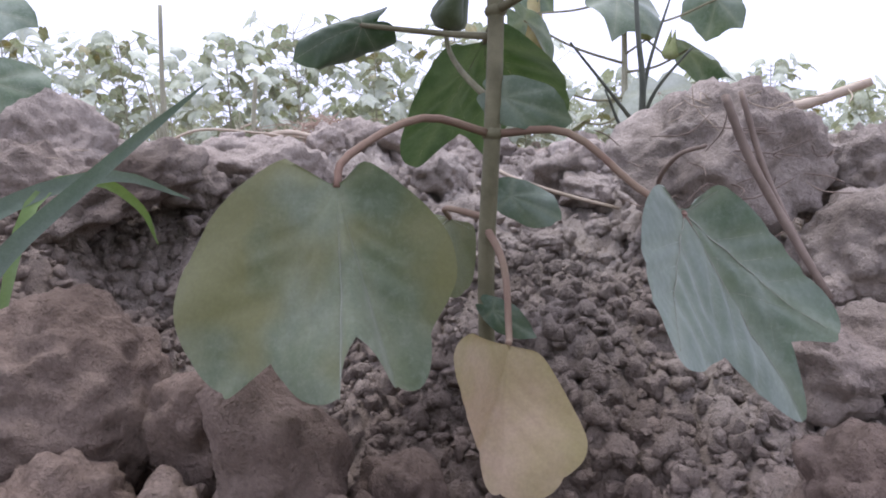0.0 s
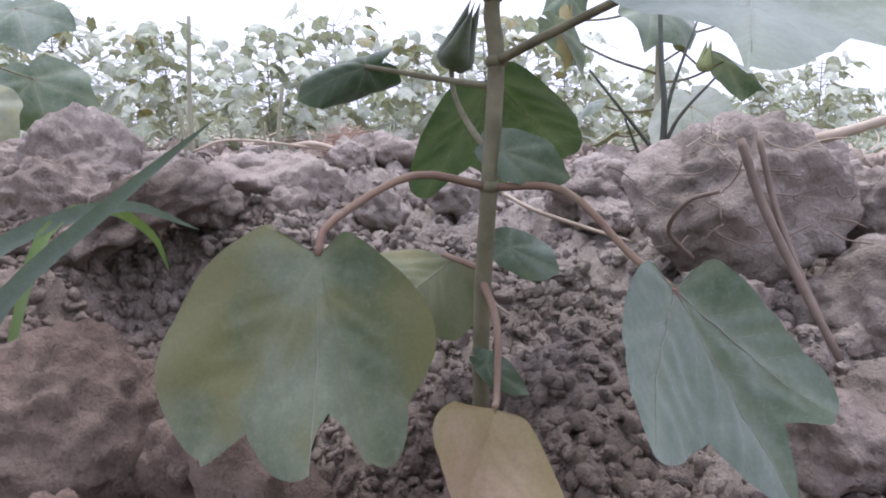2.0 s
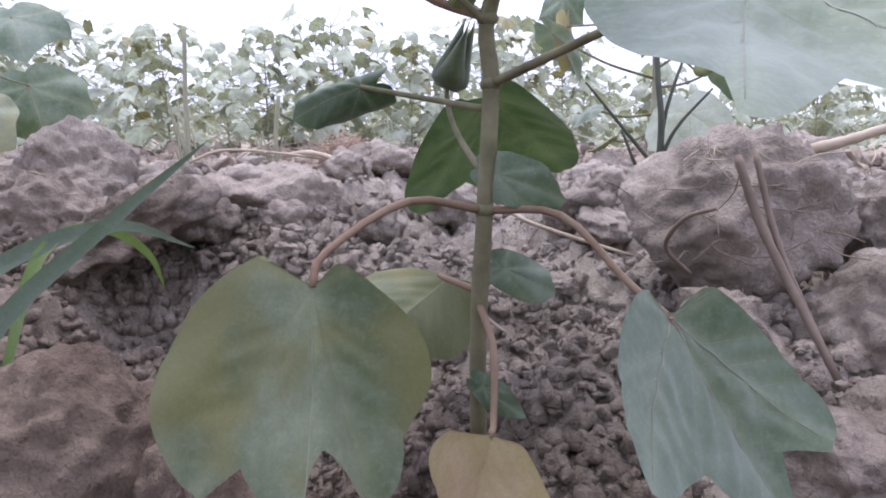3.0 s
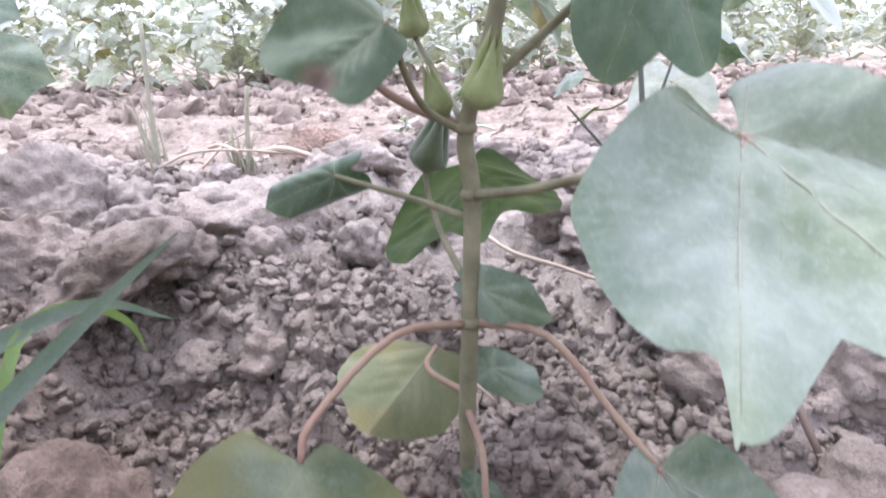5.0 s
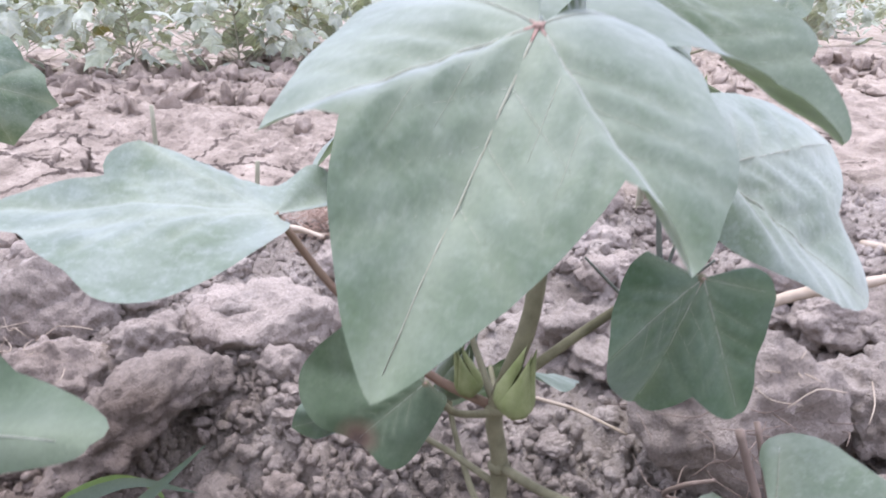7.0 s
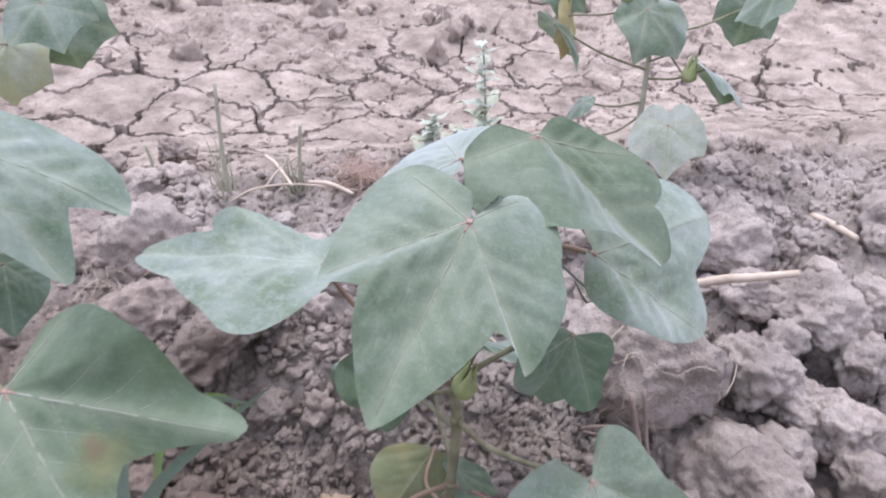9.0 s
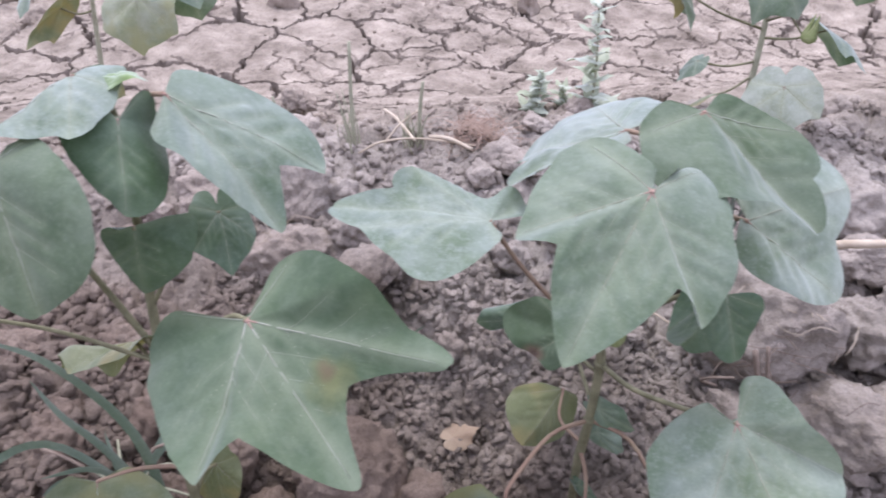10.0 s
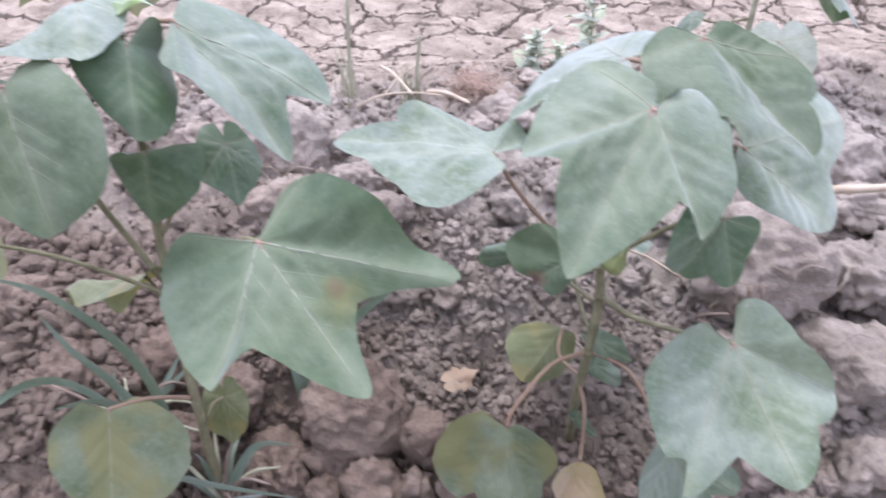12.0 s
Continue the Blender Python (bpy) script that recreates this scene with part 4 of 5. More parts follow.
# ---- the second cotton plant of the ridge ----
def second_plant():
    base = (-0.215, 0.125, 0.06)
    pl = thing("cotton_plant", base, "young cotton plant with a broad spotted leaf, beside another", "cotton plant", "cotton plants on the near ridge")
    part("stem", tube([(-0.212, 0.122, 0.05), (-0.218, 0.128, 0.11), (-0.232, 0.145, 0.19), (-0.248, 0.165, 0.24), (-0.256, 0.18, 0.3), (-0.262, 0.19, 0.36)],
                      (0.0036, 0.0034, 0.0032, 0.003, 0.0026, 0.0018), 30, 10, 0.05), STEM, pl, "", base)

    def lf(heart, tip, side, span, **k):
        return leaf(pl, base, heart, tip, side, span, **k)

    blade(pl, base, (-0.146, 0.134, 0.288), (0.83, -0.47, -0.29), (0.55, 0.75, 0.36),
          [(-132, 38, 7, 2), (-108, 56, -10, 0), (-41, 82, 17, 1), (-27, 62, 16, 0), (0, 100, -6, 1), (21, 63, -6, 0), (38, 105, -1, 1), (48, 82, -3, 0), (64, 65, 19, 0), (110, 40, 7, 2)], mat=LEAF_SCAR, seed=21, label="very broad green leaf with a brown-yellow spot")
    petiole(pl, base, [(-0.235, 0.148, 0.2), (-0.205, 0.14, 0.24), (-0.165, 0.14, 0.278), (-0.146, 0.134, 0.288)], 0.0019, STEM)
    blade(pl, base, (-0.262, 0.114, 0.361), (-0.02, -0.76, -0.65), (0.97, 0.15, -0.2),
          [(-135, 29, 20, 0), (-91, 55, 3, 2), (-60, 80, -18, 1), (-25, 72, -7, 0), (0, 90, 13, 1), (15, 60, -14, 0), (34, 70, -24, 1), (79, 62, 5, 0), (158, 23, -6, 2)], mat=LEAF_BROAD, seed=22, label="very broad dusty leaf hanging from the crown")
    petiole(pl, base, [(-0.238, 0.152, 0.215), (-0.27, 0.15, 0.27), (-0.272, 0.13, 0.335), (-0.262, 0.114, 0.361)], 0.0018, STEM)
    blade(pl, base, (-0.234, 0.168, 0.367), (0.35, -0.53, -0.77), (0.51, 0.8, -0.32),
          [(-142, 17, -12, 2), (-79, 26, -11, 0), (0, 51, 0, 1), (36, 39, -2, 0), (93, 25, -15, 0), (137, 22, 1, 2)], mat=LEAF_DARK, seed=23, label="dark green folded leaf")
    blade(pl, base, (-0.224, 0.193, 0.373), (0.7, 0.45, -0.55), (-0.33, 0.89, 0.31),
          [(-86, 25, -5, 2), (-65, 45, 6, 0), (-28, 93, -14, 1), (-9, 71, -1, 0), (0, 96, 3, 1), (29, 66, 0, 0), (80, 26, -3, 0)], seed=24, label="large leaf folded over its rib, pale above")
    petiole(pl, base, [(-0.26, 0.188, 0.345), (-0.243, 0.191, 0.368), (-0.224, 0.193, 0.373)], 0.0015, STEM_RED)
    blade(pl, base, (-0.222, 0.148, 0.317), (-0.21, 0.04, -0.98), (-0.26, -0.97, 0.02),
          [(-72, 38, 3, 2), (-45, 35, -13, 0), (0, 51, 1, 1), (80, 14, 8, 2)], mat=LEAF_DARK, seed=25, label="dark green leaf with a yellowing tip")
    lf((-0.214, 0.203, 0.296), (-0.189, 0.178, 0.276), (0.03, 0.03, -0.01), 0.04, mat=LEAF_DARK, lobed=0.1, seed=26, label="small dark bluish leaf")
    lf((-0.264, 0.174, 0.384), (-0.266, 0.114, 0.373), (0.05, 0.01, 0.01), 0.055, mat=LEAF_DUSTY, lobed=0.3, fold=0.45, droop=0.1, seed=27, label="pale folded leaf at the plant's top")
    lf((-0.264, 0.182, 0.381), (-0.226, 0.184, 0.388), (0.0, 0.04, 0.012), 0.02, mat=LEAF_YOUNG, lobed=0.0, fold=0.4, seed=28, label="bright green young leaf")
    petiole(pl, base, [(-0.262, 0.19, 0.355), (-0.266, 0.188, 0.37), (-0.264, 0.182, 0.38)], 0.0012, STEM_RED)
    blade(pl, base, (-0.246, 0.089, 0.163), (0.46, -0.67, -0.58), (0.66, 0.69, -0.28),
          [(-103, 17, 9, 2), (-58, 39, -2, 0), (0, 70, -1, 1), (54, 55, 5, 0), (103, 22, -5, 2)], mat=LEAF_SPOT, seed=29, label="dull olive leaf low on the plant")
    petiole(pl, base, [(-0.222, 0.13, 0.14), (-0.235, 0.11, 0.155), (-0.246, 0.089, 0.163)], 0.0014, STEM_RED)
    lf((-0.259, 0.154, 0.217), (-0.33, 0.145, 0.187), (0.0, -0.05, 0.03), 0.036, mat=LEAF_OLD, lobed=0.1, fold=0.3, seed=30, label="narrow olive leaf")
    lf((-0.213, 0.148, 0.125), (-0.206, 0.135, 0.088), (0.05, 0.02, 0.0), 0.034, mat=LEAF_OLD, lobed=0.0, seed=32, label="small rounded olive leaf")
    lf((-0.312, 0.08, 0.282), (-0.294, 0.056, 0.246), (0.02, 0.04, 0.0), 0.062, mat=LEAF_PALE, lobed=0.2, fold=0.3, seed=33, label="pale leaf at the plant's side")
    for a, b in (((-0.248, 0.165, 0.24), (-0.214, 0.203, 0.296)), ((-0.25, 0.17, 0.26), (-0.222, 0.148, 0.316)), ((-0.262, 0.19, 0.35), (-0.234, 0.168, 0.366)), ((-0.262, 0.19, 0.355), (-0.264, 0.174, 0.384)), ((-0.232, 0.145, 0.19), (-0.259, 0.154, 0.217)), ((-0.218, 0.128, 0.11), (-0.213, 0.148, 0.125)), ((-0.236, 0.15, 0.21), (-0.312, 0.08, 0.282))):
        mid = (np.array(a) + b) / 2 + (0, 0, 0.008)
        petiole(pl, base, [a, mid, b], 0.0013, STEM)
    return pl


second_plant()


# ---- cotton plants of the other rows ----
def field_plant(x, y, tall, leaves, seed, size=0.075, group="cotton plants of the field", label="dusty cotton plant in the next rows of the field", rings=3, turns=36, bare=0.04):
    r = np.random.default_rng(seed)
    z = soil_level(x, y) - 0.01
    base = np.array((x, y, z))
    pl = thing("cotton_plant", tuple(base), label, "cotton plant", group)
    lean = r.normal(0, 0.03, 2)
    spine = curve([base, base + (lean[0] * 0.4, lean[1] * 0.4, tall * 0.5), base + (lean[0], lean[1], tall * 0.93)], 20)
    part("stem", tube(spine[::4], (0.0045, 0.0035, 0.002), 16, 7), CULM, pl, "", base)
    for k in range(leaves):
        f = bare + (1 - bare) * ((k + r.random()) / leaves) ** 1.25
        root = spine[min(20, int(f * 20))]
        a = k * 2.4 + r.normal(0, 0.3)
        out = np.array((math.cos(a), math.sin(a), 0))
        reach = (0.05 + 0.16 * r.random()) * (1.25 - 0.6 * f) * tall / 0.45
        heart = root + out * reach + (0, 0, reach * r.uniform(0.1, 0.7))
        length = size * r.uniform(0.55, 1.1)
        tip = heart + out * length * r.uniform(0.35, 0.8) + np.array((r.normal(0, 0.3), r.normal(0, 0.3), -r.uniform(0.1, 0.9))) * length
        side = np.cross(out, (0, 0, 1)) + r.normal(0, 0.35, 3)
        mid = (root + heart) / 2 + (0, 0, -0.006)
        petiole(pl, base, [root, mid, heart], 0.0013, CULM, "petiole", 4, 4)
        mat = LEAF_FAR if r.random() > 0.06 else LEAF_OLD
        leaf(pl, base, heart, tip, side, length * r.uniform(0.95, 1.2), mat=mat, veins=False, lobed=r.uniform(0.6, 1.0), fold=r.uniform(0, 0.5), droop=r.uniform(0, 0.3), rings=rings, turns=turns, seed=seed + k)
    for k in range(3):
        root = spine[int(r.uniform(8, 18))]
        a = r.uniform(0, 6.28)
        at = root + np.array((math.cos(a), math.sin(a), 0.5)) * 0.05
        part("boll", bract(at, (math.cos(a) * 0.4, math.sin(a) * 0.4, 1), 0.03), BUD, pl, "green boll", base)
        petiole(pl, base, [root, at], 0.0013, STEM, "boll_stalk")
    return pl


def neighbour(base, spine, label, blades, buds):
    """A plant whose leaves are set one by one: root on the stem, heart, tip, side, breadth, material."""
    pl = thing("cotton_plant", base, label, "cotton plant", "cotton plants beyond the ridge")
    part("stem", tube([base, *spine], (0.0045, 0.0036, 0.0022), 20, 8), CULM, pl, "", base)
    for k, (root, heart, tip, side, span, mat) in enumerate(blades):
        petiole(pl, base, [root, (np.array(root) + heart) / 2 - (0, 0, 0.006), heart], 0.0014, STEM)
        leaf(pl, base, heart, tip, side, span, mat=mat, lobed=0.3 + 0.08 * (k % 4), fold=0.1 + 0.08 * (k % 3), droop=0.12, rings=8, turns=44, seed=80 + k)
    for root, at in buds:
        petiole(pl, base, [root, at], 0.0013, STEM, "boll_stalk")
        part("boll", bract(at, (0.1, 0.0, 1), 0.032), BUD, pl, "yellowish green boll", base)
    return pl


neighbour((0.085, 0.855, 0.08), [(0.088, 0.86, 0.2), (0.085, 0.865, 0.30), (0.08, 0.87, 0.42)], "sparse cotton plant with bolls beyond the ridge", [
    ((0.087, 0.862, 0.25), (-0.03, 0.838, 0.30), (0.012, 0.845, 0.25), (0.03, -0.05, 0.02), 0.055, LEAF),
    ((0.085, 0.865, 0.28), (0.075, 0.845, 0.325), (0.125, 0.825, 0.28), (0.04, 0.06, 0.03), 0.095, LEAF),
    ((0.088, 0.862, 0.24), (0.156, 0.85, 0.262), (0.209, 0.826, 0.228), (0.03, 0.03, -0.04), 0.06, LEAF),
    ((0.087, 0.858, 0.15), (0.121, 0.785, 0.21), (0.129, 0.765, 0.15), (0.08, 0.0, 0.0), 0.09, LEAF_FAR),
    ((0.085, 0.865, 0.29), (0.193, 0.905, 0.327), (0.183, 0.895, 0.28), (0.08, 0.0, 0.01), 0.075, LEAF),
    ((0.082, 0.868, 0.36), (0.21, 0.84, 0.36), (0.17, 0.85, 0.32), (0.0, 0.05, 0.03), 0.07, LEAF),
    ((0.082, 0.868, 0.38), (0.12, 0.85, 0.41), (0.16, 0.83, 0.37), (0.04, 0.06, 0.0), 0.075, LEAF),
    ((0.082, 0.868, 0.38), (-0.02, 0.86, 0.345), (-0.028, 0.85, 0.30), (0.05, 0.0, 0.02), 0.055, LEAF),
    ((0.083, 0.866, 0.33), (-0.015, 0.85, 0.31), (-0.012, 0.845, 0.255), (0.02, 0.02, 0.0), 0.03, LEAF_YELLOW),
    ((0.086, 0.86, 0.21), (0.02, 0.82, 0.215), (0.0, 0.8, 0.195), (0.02, -0.02, 0.0), 0.03, LEAF),
    ((0.086, 0.86, 0.19), (0.04, 0.8, 0.18), (0.015, 0.785, 0.165), (0.02, -0.02, 0.02), 0.022, LEAF_OLD),
], [((0.085, 0.865, 0.30), (0.135, 0.83, 0.25)), ((0.086, 0.862, 0.26), (0.11, 0.85, 0.275)), ((0.085, 0.866, 0.32), (0.05, 0.85, 0.33))])
neighbour((-0.83, 0.665, 0.05), [(-0.825, 0.675, 0.15), (-0.815, 0.684, 0.25), (-0.81, 0.69, 0.33)], "cotton plant with some pale yellowish leaves", [
    ((-0.815, 0.684, 0.25), (-0.835, 0.786, 0.213), (-0.825, 0.75, 0.128), (0.09, 0.03, 0.0), 0.125, LEAF_PALE),
    ((-0.81, 0.69, 0.30), (-0.80, 0.85, 0.25), (-0.765, 0.84, 0.165), (0.09, 0.05, 0.0), 0.155, LEAF),
    ((-0.82, 0.68, 0.22), (-0.844, 0.65, 0.229), (-0.859, 0.583, 0.19), (0.01, 0.02, 0.05), 0.04, LEAF_OLD),
    ((-0.812, 0.688, 0.28), (-0.62, 0.66, 0.312), (-0.585, 0.64, 0.262), (0.06, 0.06, 0.03), 0.11, LEAF),
    ((-0.812, 0.688, 0.31), (-0.79, 0.6, 0.30), (-0.80, 0.54, 0.26), (0.06, 0.0, 0.03), 0.07, LEAF),
    ((-0.812, 0.688, 0.32), (-0.74, 0.68, 0.34), (-0.69, 0.64, 0.30), (0.03, 0.06, 0.0), 0.08, LEAF),
    ((-0.825, 0.675, 0.13), (-0.80, 0.66, 0.13), (-0.785, 0.64, 0.09), (0.03, 0.03, 0.0), 0.035, LEAF_OLD),
], [])
def on_row(s, along):
    return -0.48 * s + 0.88 * along, 0.88 * s + 0.48 * along


r0 = np.random.default_rng(61)
PROTO = [field_plant(*on_row(s, a), tall, n, seed, size) for s, a, tall, n, seed, size in (
    (2.85, -0.35, 0.5, 92, 51, 0.074), (2.95, 0.3, 0.6, 108, 52, 0.076), (2.88, 0.02, 0.54, 96, 53, 0.074), (2.9, 2.3, 0.43, 76, 54, 0.072))]
for k, (s, a) in enumerate(((2.85, -0.75), (2.95, -1.1), (2.9, -1.5), (2.9, 0.62), (2.86, 0.95), (2.95, 1.3), (2.9, 1.75), (2.95, 2.75), (2.9, 3.2),
                            (3.8, -1.2), (3.75, -0.7), (3.85, -0.2), (3.8, 0.3), (3.85, 0.8), (3.8, 1.3), (3.75, 1.8), (3.85, 2.4), (3.8, 3.0), (3.8, 3.6))):
    x, y = on_row(s + r0.normal(0, 0.05), a)
    copy_thing(PROTO[k % 3 if a < 1.5 else 3 - k % 2], pose(x, y, soil_level(x, y) - 0.01, 0, 0, r0.uniform(0, 360)))


def far_rows():
    """The field as one mesh: rows of foliage ahead out to the horizon, and unseen rows added behind."""
    r = np.random.default_rng(71)
    verts, faces, at = [], [], 0
    spots = []
    d = 4.6
    while d < 60:
        half = d * 0.95 + 1
        n = min(int(2 * half / 0.02 * min(1, 6 / d)), 2600)
        a = r.uniform(-half, half, n)
        tall = 0.08 + 0.48 * np.clip(0.75 + 0.6 * fbm(np.stack([a * 2.2, 0 * a + d, 0 * a], -1), 2), 0.3, 1.1)
        spots.append((-0.213 * d + 0.977 * a, 0.977 * d + 0.213 * a, tall, 0.05 * (1 + d / 25)))
        d *= 1.16
    # Unseen rows added behind the camera to hold back low sky light.
    for s in (-0.85, -1.7, -2.6, -3.6, -5.0, -7.0):
        a = r.uniform(-4, 4, 2400)
        spots.append((-0.48 * s + 0.88 * a, 0.88 * s + 0.48 * a, 0.1 + 0.45 * np.clip(0.8 + 0.5 * fbm(np.stack([a * 2.2, 0 * a + s, 0 * a], -1), 2), 0.4, 1.1), 0.055))
    for x0, y0, tall, wide in spots:
        z0 = 0.02 + tall * r.random(len(x0)) ** 0.7
        size = wide * r.uniform(0.6, 1.2, len(x0))
        for k in range(len(x0)):
            c = np.array((x0[k] + r.normal(0, 0.12), y0[k] + r.normal(0, 0.12), z0[k]))
            u = r.normal(size=3) * (1, 1, 0.6)
            u /= np.linalg.norm(u)
            v = np.cross(u, r.normal(size=3))
            v /= np.linalg.norm(v)
            s = size[k]
            verts += [c - u * s * 0.6, c + v * s * 0.75 - u * s * 0.1, c + u * s * 1.1, c - v * s * 0.75 - u * s * 0.1, c + np.cross(u, v) * s * 0.3]
            faces += [(at, at + 1, at + 4), (at + 1, at + 2, at + 4), (at + 2, at + 3, at + 4), (at + 3, at, at + 4)]
            at += 5
    tagged(new("cotton_field", mesh_of("cotton_field", verts, faces, LEAF_FAR)), "grey-green rows of cotton plants to the horizon, with unseen rows added behind", "cotton field", "", "stuff")


far_rows()


# ---- weeds, straw and twigs ----
def blade_geo(points, wide, n=16, crease=0.25):
    """A grass blade: a creased strip tapering to its tip."""
    line = curve(points, n)
    verts, faces = [], []
    for k in range(n + 1):
        d = line[min(k + 1, n)] - line[max(k - 1, 0)]
        d /= np.linalg.norm(d)
        a = np.cross(d, (0.35, -0.9, 0.25))
        a /= np.linalg.norm(a)
        b = np.cross(a, d)
        w = wide * 0.5 * min(1, 0.45 + 3 * k / n) * (1 - (k / n) ** 3) + 0.0002
        verts += [line[k] - a * w, line[k] - b * w * crease, line[k] + a * w]
    for k in range(n):
        for j in (0, 1):
            faces.append((3 * k + j, 3 * k + j + 1, 3 * k + 4 + j, 3 * k + 3 + j))
    return np.array(verts), faces


def grass(base, label, blades, mat=BLADE):
    g = thing("grass_tuft", base, label, "grass")
    for wide, points in blades:
        part("blade", blade_geo([base, *points], wide), mat, g, "", base)
    return g


grass((-0.20, 0.215, 0.06), "green grass tuft with two broad blades among clods", [
    (0.0085, [(-0.185, 0.225, 0.105), (-0.148, 0.252, 0.148), (-0.111, 0.272, 0.183)]),
    (0.009, [(-0.215, 0.235, 0.11), (-0.20, 0.258, 0.132), (-0.17, 0.285, 0.142), (-0.14, 0.30, 0.13)]),
])
grass((-0.195, 0.232, 0.07), "small bright green grass blade beside a larger tuft", [
    (0.006, [(-0.195, 0.26, 0.13), (-0.182, 0.285, 0.14), (-0.172, 0.305, 0.125), (-0.168, 0.312, 0.105)]),
], LEAF_YOUNG)
grass((-0.25, 0.13, 0.065), "bluish grass tuft in the shade of a cotton plant", [
    (0.008, [(-0.275, 0.14, 0.14), (-0.33, 0.138, 0.185), (-0.39, 0.132, 0.192)]),
    (0.007, [(-0.285, 0.125, 0.13), (-0.305, 0.118, 0.165), (-0.325, 0.12, 0.188)]),
    (0.007, [(-0.26, 0.12, 0.11), (-0.275, 0.105, 0.14), (-0.295, 0.085, 0.145)]),
    (0.006, [(-0.27, 0.10, 0.10), (-0.26, 0.07, 0.11), (-0.255, 0.05, 0.09)]),
    (0.007, [(-0.33, 0.12, 0.12), (-0.35, 0.08, 0.13), (-0.36, 0.05, 0.1)]),
    (0.006, [(-0.24, 0.1, 0.09), (-0.19, 0.1, 0.1), (-0.14, 0.12, 0.085)]),
])


def stubble(base, label, seed, count, tall, mat=STRAW):
    r = np.random.default_rng(seed)
    g = thing("grass_stubble", base, label, "stubble", "dry stubble on the ridge")
    for k in range(count):
        h = tall * (1.0 if k == 0 else r.uniform(0.2, 0.62))
        a, lean = r.uniform(0, 6.28), r.uniform(0.02, 0.4) * (0.2 if k == 0 else 1)
        foot = np.array(base) + (r.normal(0, 0.006), r.normal(0, 0.006), -0.004)
        top = foot + (math.cos(a) * lean * h, math.sin(a) * lean * h, h)
        thick = r.uniform(0.0006, 0.0014) if k else 0.0026
        part("culm", tube([foot, (foot + top) / 2 + r.normal(0, 0.002, 3), top], (thick, thick * 0.9, thick * (0.3 if k else 0.75)), 8, 6), mat, g, "", base)
    return g


stubble((-0.325, 0.556, 0.142), "tall dry grass stubble standing on the ridge", 3, 16, 0.14, CULM)
stubble((-0.275, 0.61, 0.14), "short dry grass stubble on the ridge", 4, 22, 0.085, CULM)
stubble((-0.46, 0.62, 0.12), "short dry grass stubble on the ridge", 6, 14, 0.05, CULM)


def dead_rosette(base, label, seed, count):
    r = np.random.default_rng(seed)
    g = thing("dry_rosette", base, label, "dry weed")
    for k in range(count):
        a = 2.4 * k + r.normal(0, 0.2)
        far = r.uniform(0.03, 0.06)
        tip = np.array(base) + (math.cos(a) * far, math.sin(a) * far, r.uniform(0.005, 0.045))
        mid = np.array(base) + (math.cos(a) * far * 0.5, math.sin(a) * far * 0.5, r.uniform(0.02, 0.04))
        if k % 3:
            part("stalk", tube([base, mid, tip], (0.0018, 0.0015, 0.0008), 8, 6), TWIG if k % 2 else CULM, g, "", base)
        else:
            part("blade", blade_geo([base, mid, tip], r.uniform(0.004, 0.007)), BLADE, g, "", base)


dead_rosette((-0.205, 0.115, 0.05), "dead rosette of stalks at the plant's foot", 4, 16)
dead_rosette((-0.285, 0.125, 0.07), "tuft of dark grass and dry stalks", 5, 18)


def stick(name, points, r, mat, label, category):
    base = points[0]
    ob = part(name, tube(points, (r, r * 1.05, r * 0.8), 18, 8, 0.06), mat, None, "", base)
    ob.location = base
    return tagged(ob, label, category)


stick("straw", [(-0.306, 0.532, 0.16), (-0.285, 0.55, 0.170), (-0.25, 0.578, 0.168), (-0.19, 0.60, 0.160)], 0.0012, STRAW, "pale curved straw lying on the ridge", "straw")
stick("straw", [(-0.335, 0.655, 0.158), (-0.30, 0.62, 0.166), (-0.255, 0.572, 0.168)], 0.002, STRAW, "thick pale straw lying among stubble", "straw")
stick("straw", [(-0.245, 0.592, 0.165), (-0.22, 0.59, 0.168), (-0.19, 0.585, 0.163)], 0.0024, STRAW, "pale split straw beside another", "straw")
stick("straw", [(-0.30, 0.585, 0.150), (-0.288, 0.607, 0.168), (-0.272, 0.632, 0.180)], 0.0013, STRAW, "thin pale straw leaning on stubble", "straw")
stick("dry_stick", [(0.14, 0.515, 0.158), (0.175, 0.513, 0.176), (0.2, 0.512, 0.184), (0.232, 0.51, 0.196)], 0.0038, STRAW, "pale dry stick lying on clods", "stick")
stick("dry_stick", [(0.295, 0.77, 0.13), (0.312, 0.74, 0.135), (0.328, 0.709, 0.138)], 0.004, STRAW, "pale dry stick on the cracked soil", "stick")
stick("root_strand", [(-0.01, 0.43, 0.142), (0.01, 0.42, 0.134), (0.038, 0.424, 0.125), (0.07, 0.415, 0.118)], 0.0012, STRAW, "thin pale root strand on the crumbs", "root")
stick("root_strand", [(-0.02, 0.33, 0.098), (0.0, 0.318, 0.103), (0.016, 0.31, 0.097)], 0.0008, STRAW, "thin pale root strand on the crumbs", "root")
stick("dry_twig", [(0.113, 0.343, 0.178), (0.125, 0.33, 0.145), (0.151, 0.300, 0.092)], 0.002, TWIG, "brown dry twig leaning on a clod", "twig")
stick("dry_twig", [(0.121, 0.348, 0.180), (0.131, 0.33, 0.14), (0.148, 0.31, 0.10)], 0.0014, TWIG, "thin dry twig leaning on a clod", "twig")
stick("root_strand", [(0.098, 0.36, 0.12), (0.085, 0.345, 0.135), (0.092, 0.335, 0.15), (0.105, 0.335, 0.155)], 0.0011, TWIG, "curled brown root strand", "root")


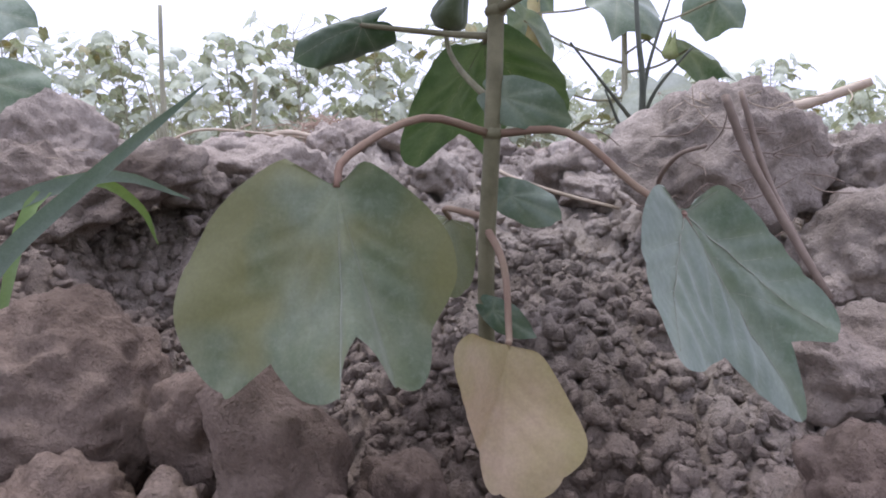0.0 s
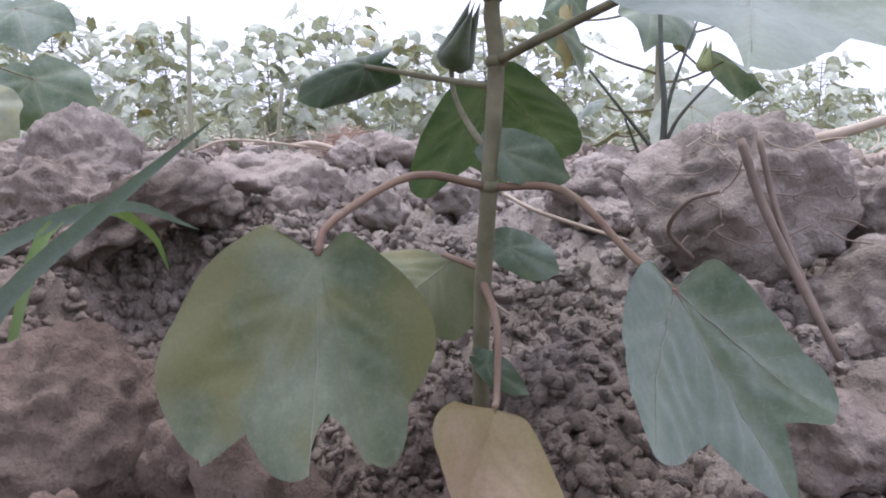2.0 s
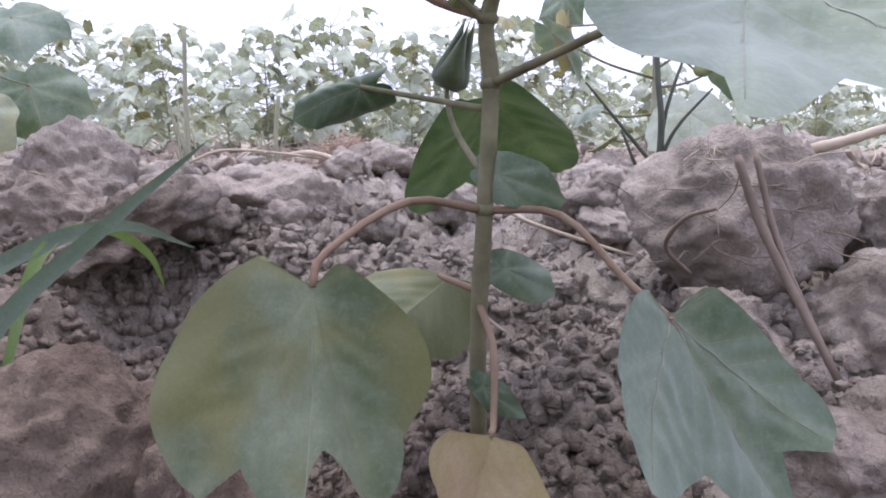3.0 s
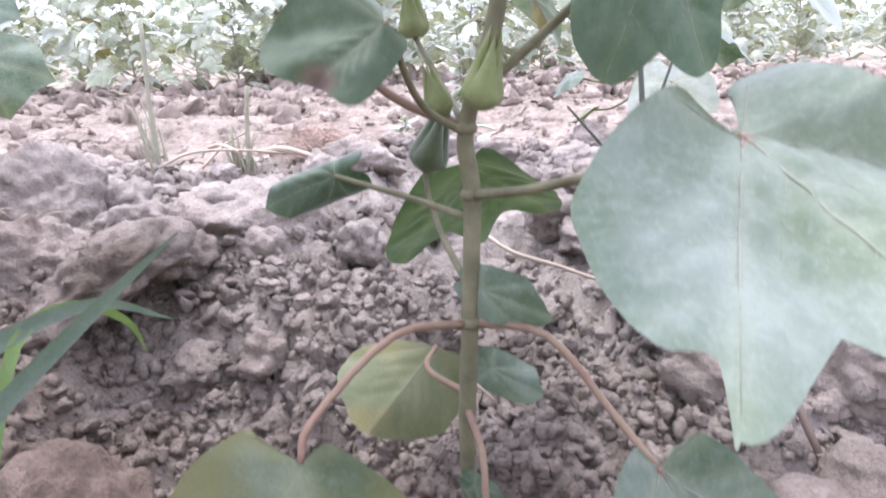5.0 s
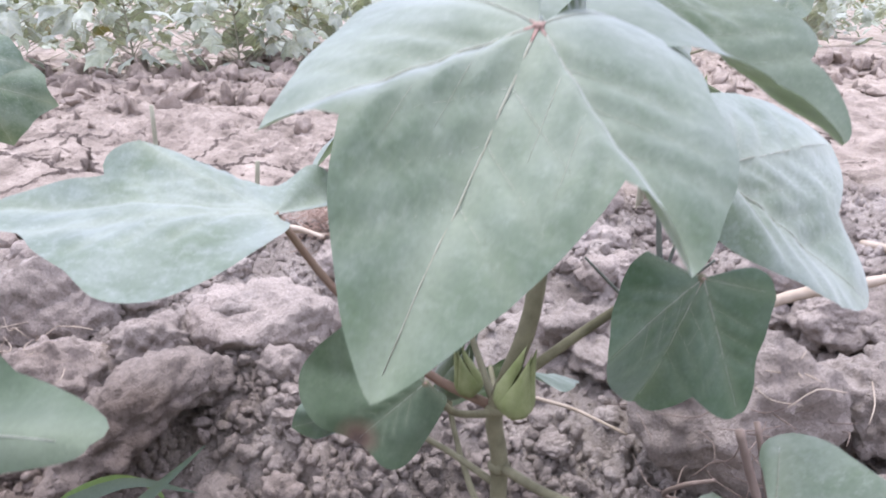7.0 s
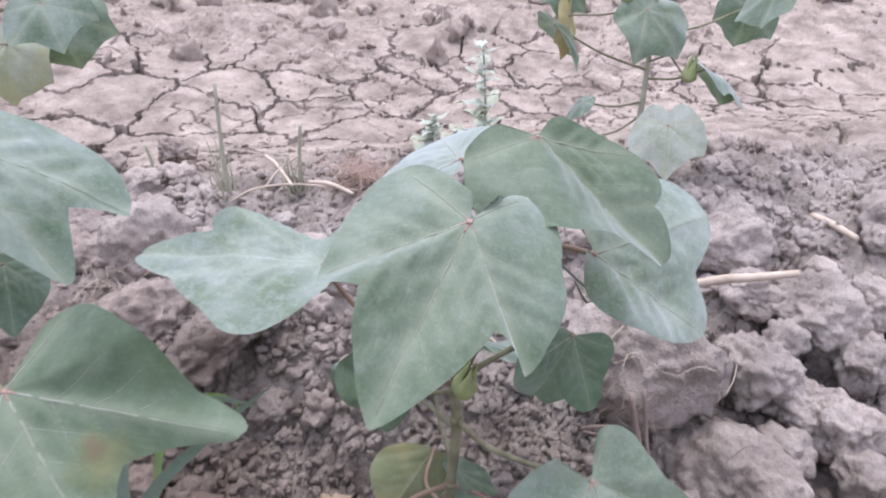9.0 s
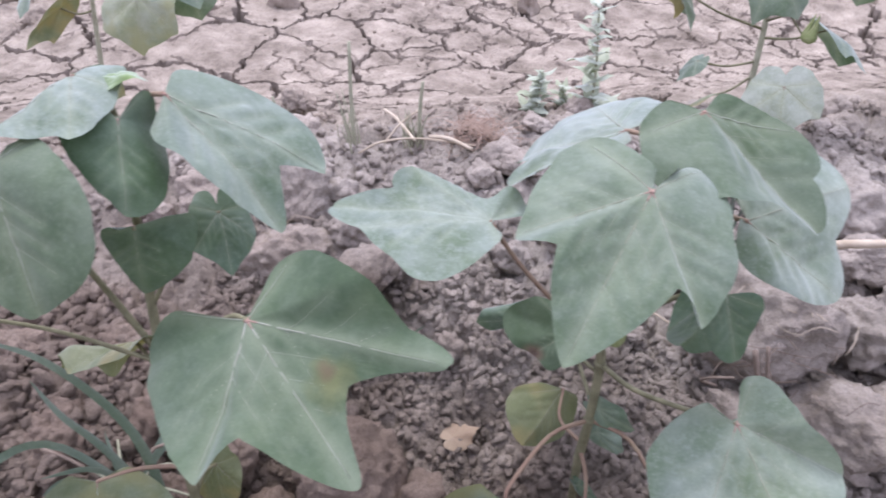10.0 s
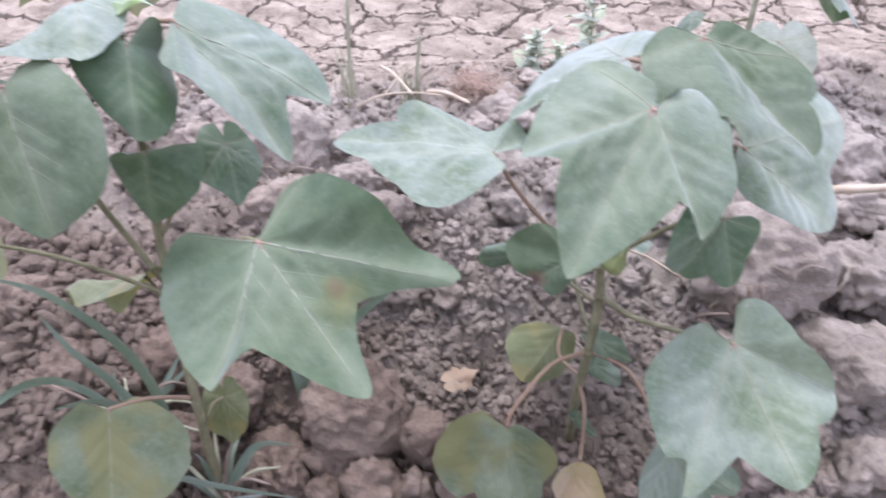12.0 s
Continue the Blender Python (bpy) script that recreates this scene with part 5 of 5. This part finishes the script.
def dry_fork():
    base = (0.083, 0.475, 0.145)
    g = thing("dry_stalk", base, "dark forked dry stalk behind the plant", "dry plant")
    part("stalk", tube([base, (0.084, 0.468, 0.19), (0.08, 0.47, 0.225), (0.077, 0.48, 0.265)], (0.0024, 0.002, 0.0012), 16, 8), STALK, g, "", base)
    for tip, mid in (((0.1, 0.48, 0.25), (0.087, 0.47, 0.205)), ((0.112, 0.46, 0.215), (0.092, 0.465, 0.19)), ((0.038, 0.44, 0.218), (0.066, 0.455, 0.185)), ((0.06, 0.45, 0.19), (0.072, 0.46, 0.165))):
        part("twig", tube([(0.083, 0.472, 0.165), mid, tip], (0.0015, 0.0012, 0.0007), 10, 7), STALK, g, "", base)


dry_fork()


def spiky_weed(base, tall, seed, label, spread=0.03):
    r = np.random.default_rng(seed)
    w = thing("weed", base, label, "weed", "grey weeds on the cracked flat")
    top = np.array(base) + (r.normal(0, 0.008), r.normal(0, 0.008), tall)
    part("stem", tube([base, (np.array(base) + top) / 2 + (0.004, 0, 0), top], (0.002, 0.0016, 0.0007), 14, 6), CULM, w, "", base)
    for k in range(24):
        f = 0.12 + 0.86 * k / 24
        root = np.array(base) + f * (top - base)
        a = 2.4 * k
        out = np.array((math.cos(a), math.sin(a), r.uniform(0.1, 0.6)))
        size = spread * (1.0 - 0.6 * f) * r.uniform(0.6, 1.1)
        leaf(w, base, root, root + out * size, np.cross(out, (0, 0, 1)), size * 0.5, veins=False, lobed=0.1, rings=3, turns=14, seed=seed + k, mat=LEAF_FAR)
    return w


spiky_weed((-0.10, 0.80, 0.10), 0.195, 5, "upright grey-green weed with small leaves", 0.055)
spiky_weed((-0.19, 0.83, 0.09), 0.08, 6, "small grey weed on the cracked soil", 0.045)
spiky_weed((-0.14, 0.86, 0.08), 0.07, 8, "small grey weed on the cracked soil", 0.045)


def litter(at, label, seed, count, reach, mat=STRAW, deep=0.012, level=None):
    r = np.random.default_rng(seed)
    geos = []
    for k in range(count):
        p = np.array((at[0] + r.normal(0, reach), at[1] + r.normal(0, reach * 0.7), 0))
        p[2] = (soil_level(p[0], p[1]) if level is None else level) + r.uniform(0.002, deep)
        d = r.normal(0, 1, 3) * (1, 1, 0.35)
        d *= r.uniform(0.008, 0.02) / np.linalg.norm(d)
        geos.append(tube([p - d, p + r.normal(0, 0.003, 3), p + d], (0.0003, 0.00035, 0.0002), 6, 4))
    tagged(new("plant_litter", mesh_of("plant_litter", *join(*geos), mat)), label, "plant litter", "", "stuff")


litter((-0.195, 0.622), "heap of fine reddish dry plant fibres", 1, 300, 0.02, FIBRE, 0.03)
litter((-0.33, 0.388), "fine dry roots over a clod", 2, 70, 0.03, STRAW, 0.05, 0.11)
litter((0.125, 0.385), "dry roots tangled between clods", 3, 34, 0.03, TWIG, 0.06, 0.11)
litter((0.13, 0.40), "pale dry roots on top of a clod", 5, 14, 0.025, STRAW, 0.008, 0.172)
litter((0.2, 0.42), "dry roots tangled between clods", 4, 40, 0.05, STRAW)


def fallen_leaf(at, size, turn, label):
    base = (at[0], at[1], soil_level(at[0], at[1]) + 0.011)
    a = radians(turn)
    tip = (base[0] + math.cos(a) * size, base[1] + math.sin(a) * size, base[2] + 0.006)
    blade, ribs, near, star = leaf_shape(base, tip, (-math.sin(a), math.cos(a), 0.2), size * 1.1, lobed=0.7, wave=0.2, fold=0.2, rings=8, turns=40, seed=9)
    ob = part("fallen_leaf", blade, LEAF_DRY, None, "", base)
    ob.location = base
    tagged(ob, label, "fallen leaf")


fallen_leaf((-0.096, 0.293), 0.025, 40, "shrivelled dry brown leaf lying on the crumbs")

# ---- loose earth, last ----
scatter_clods()
scatter_crumbs()
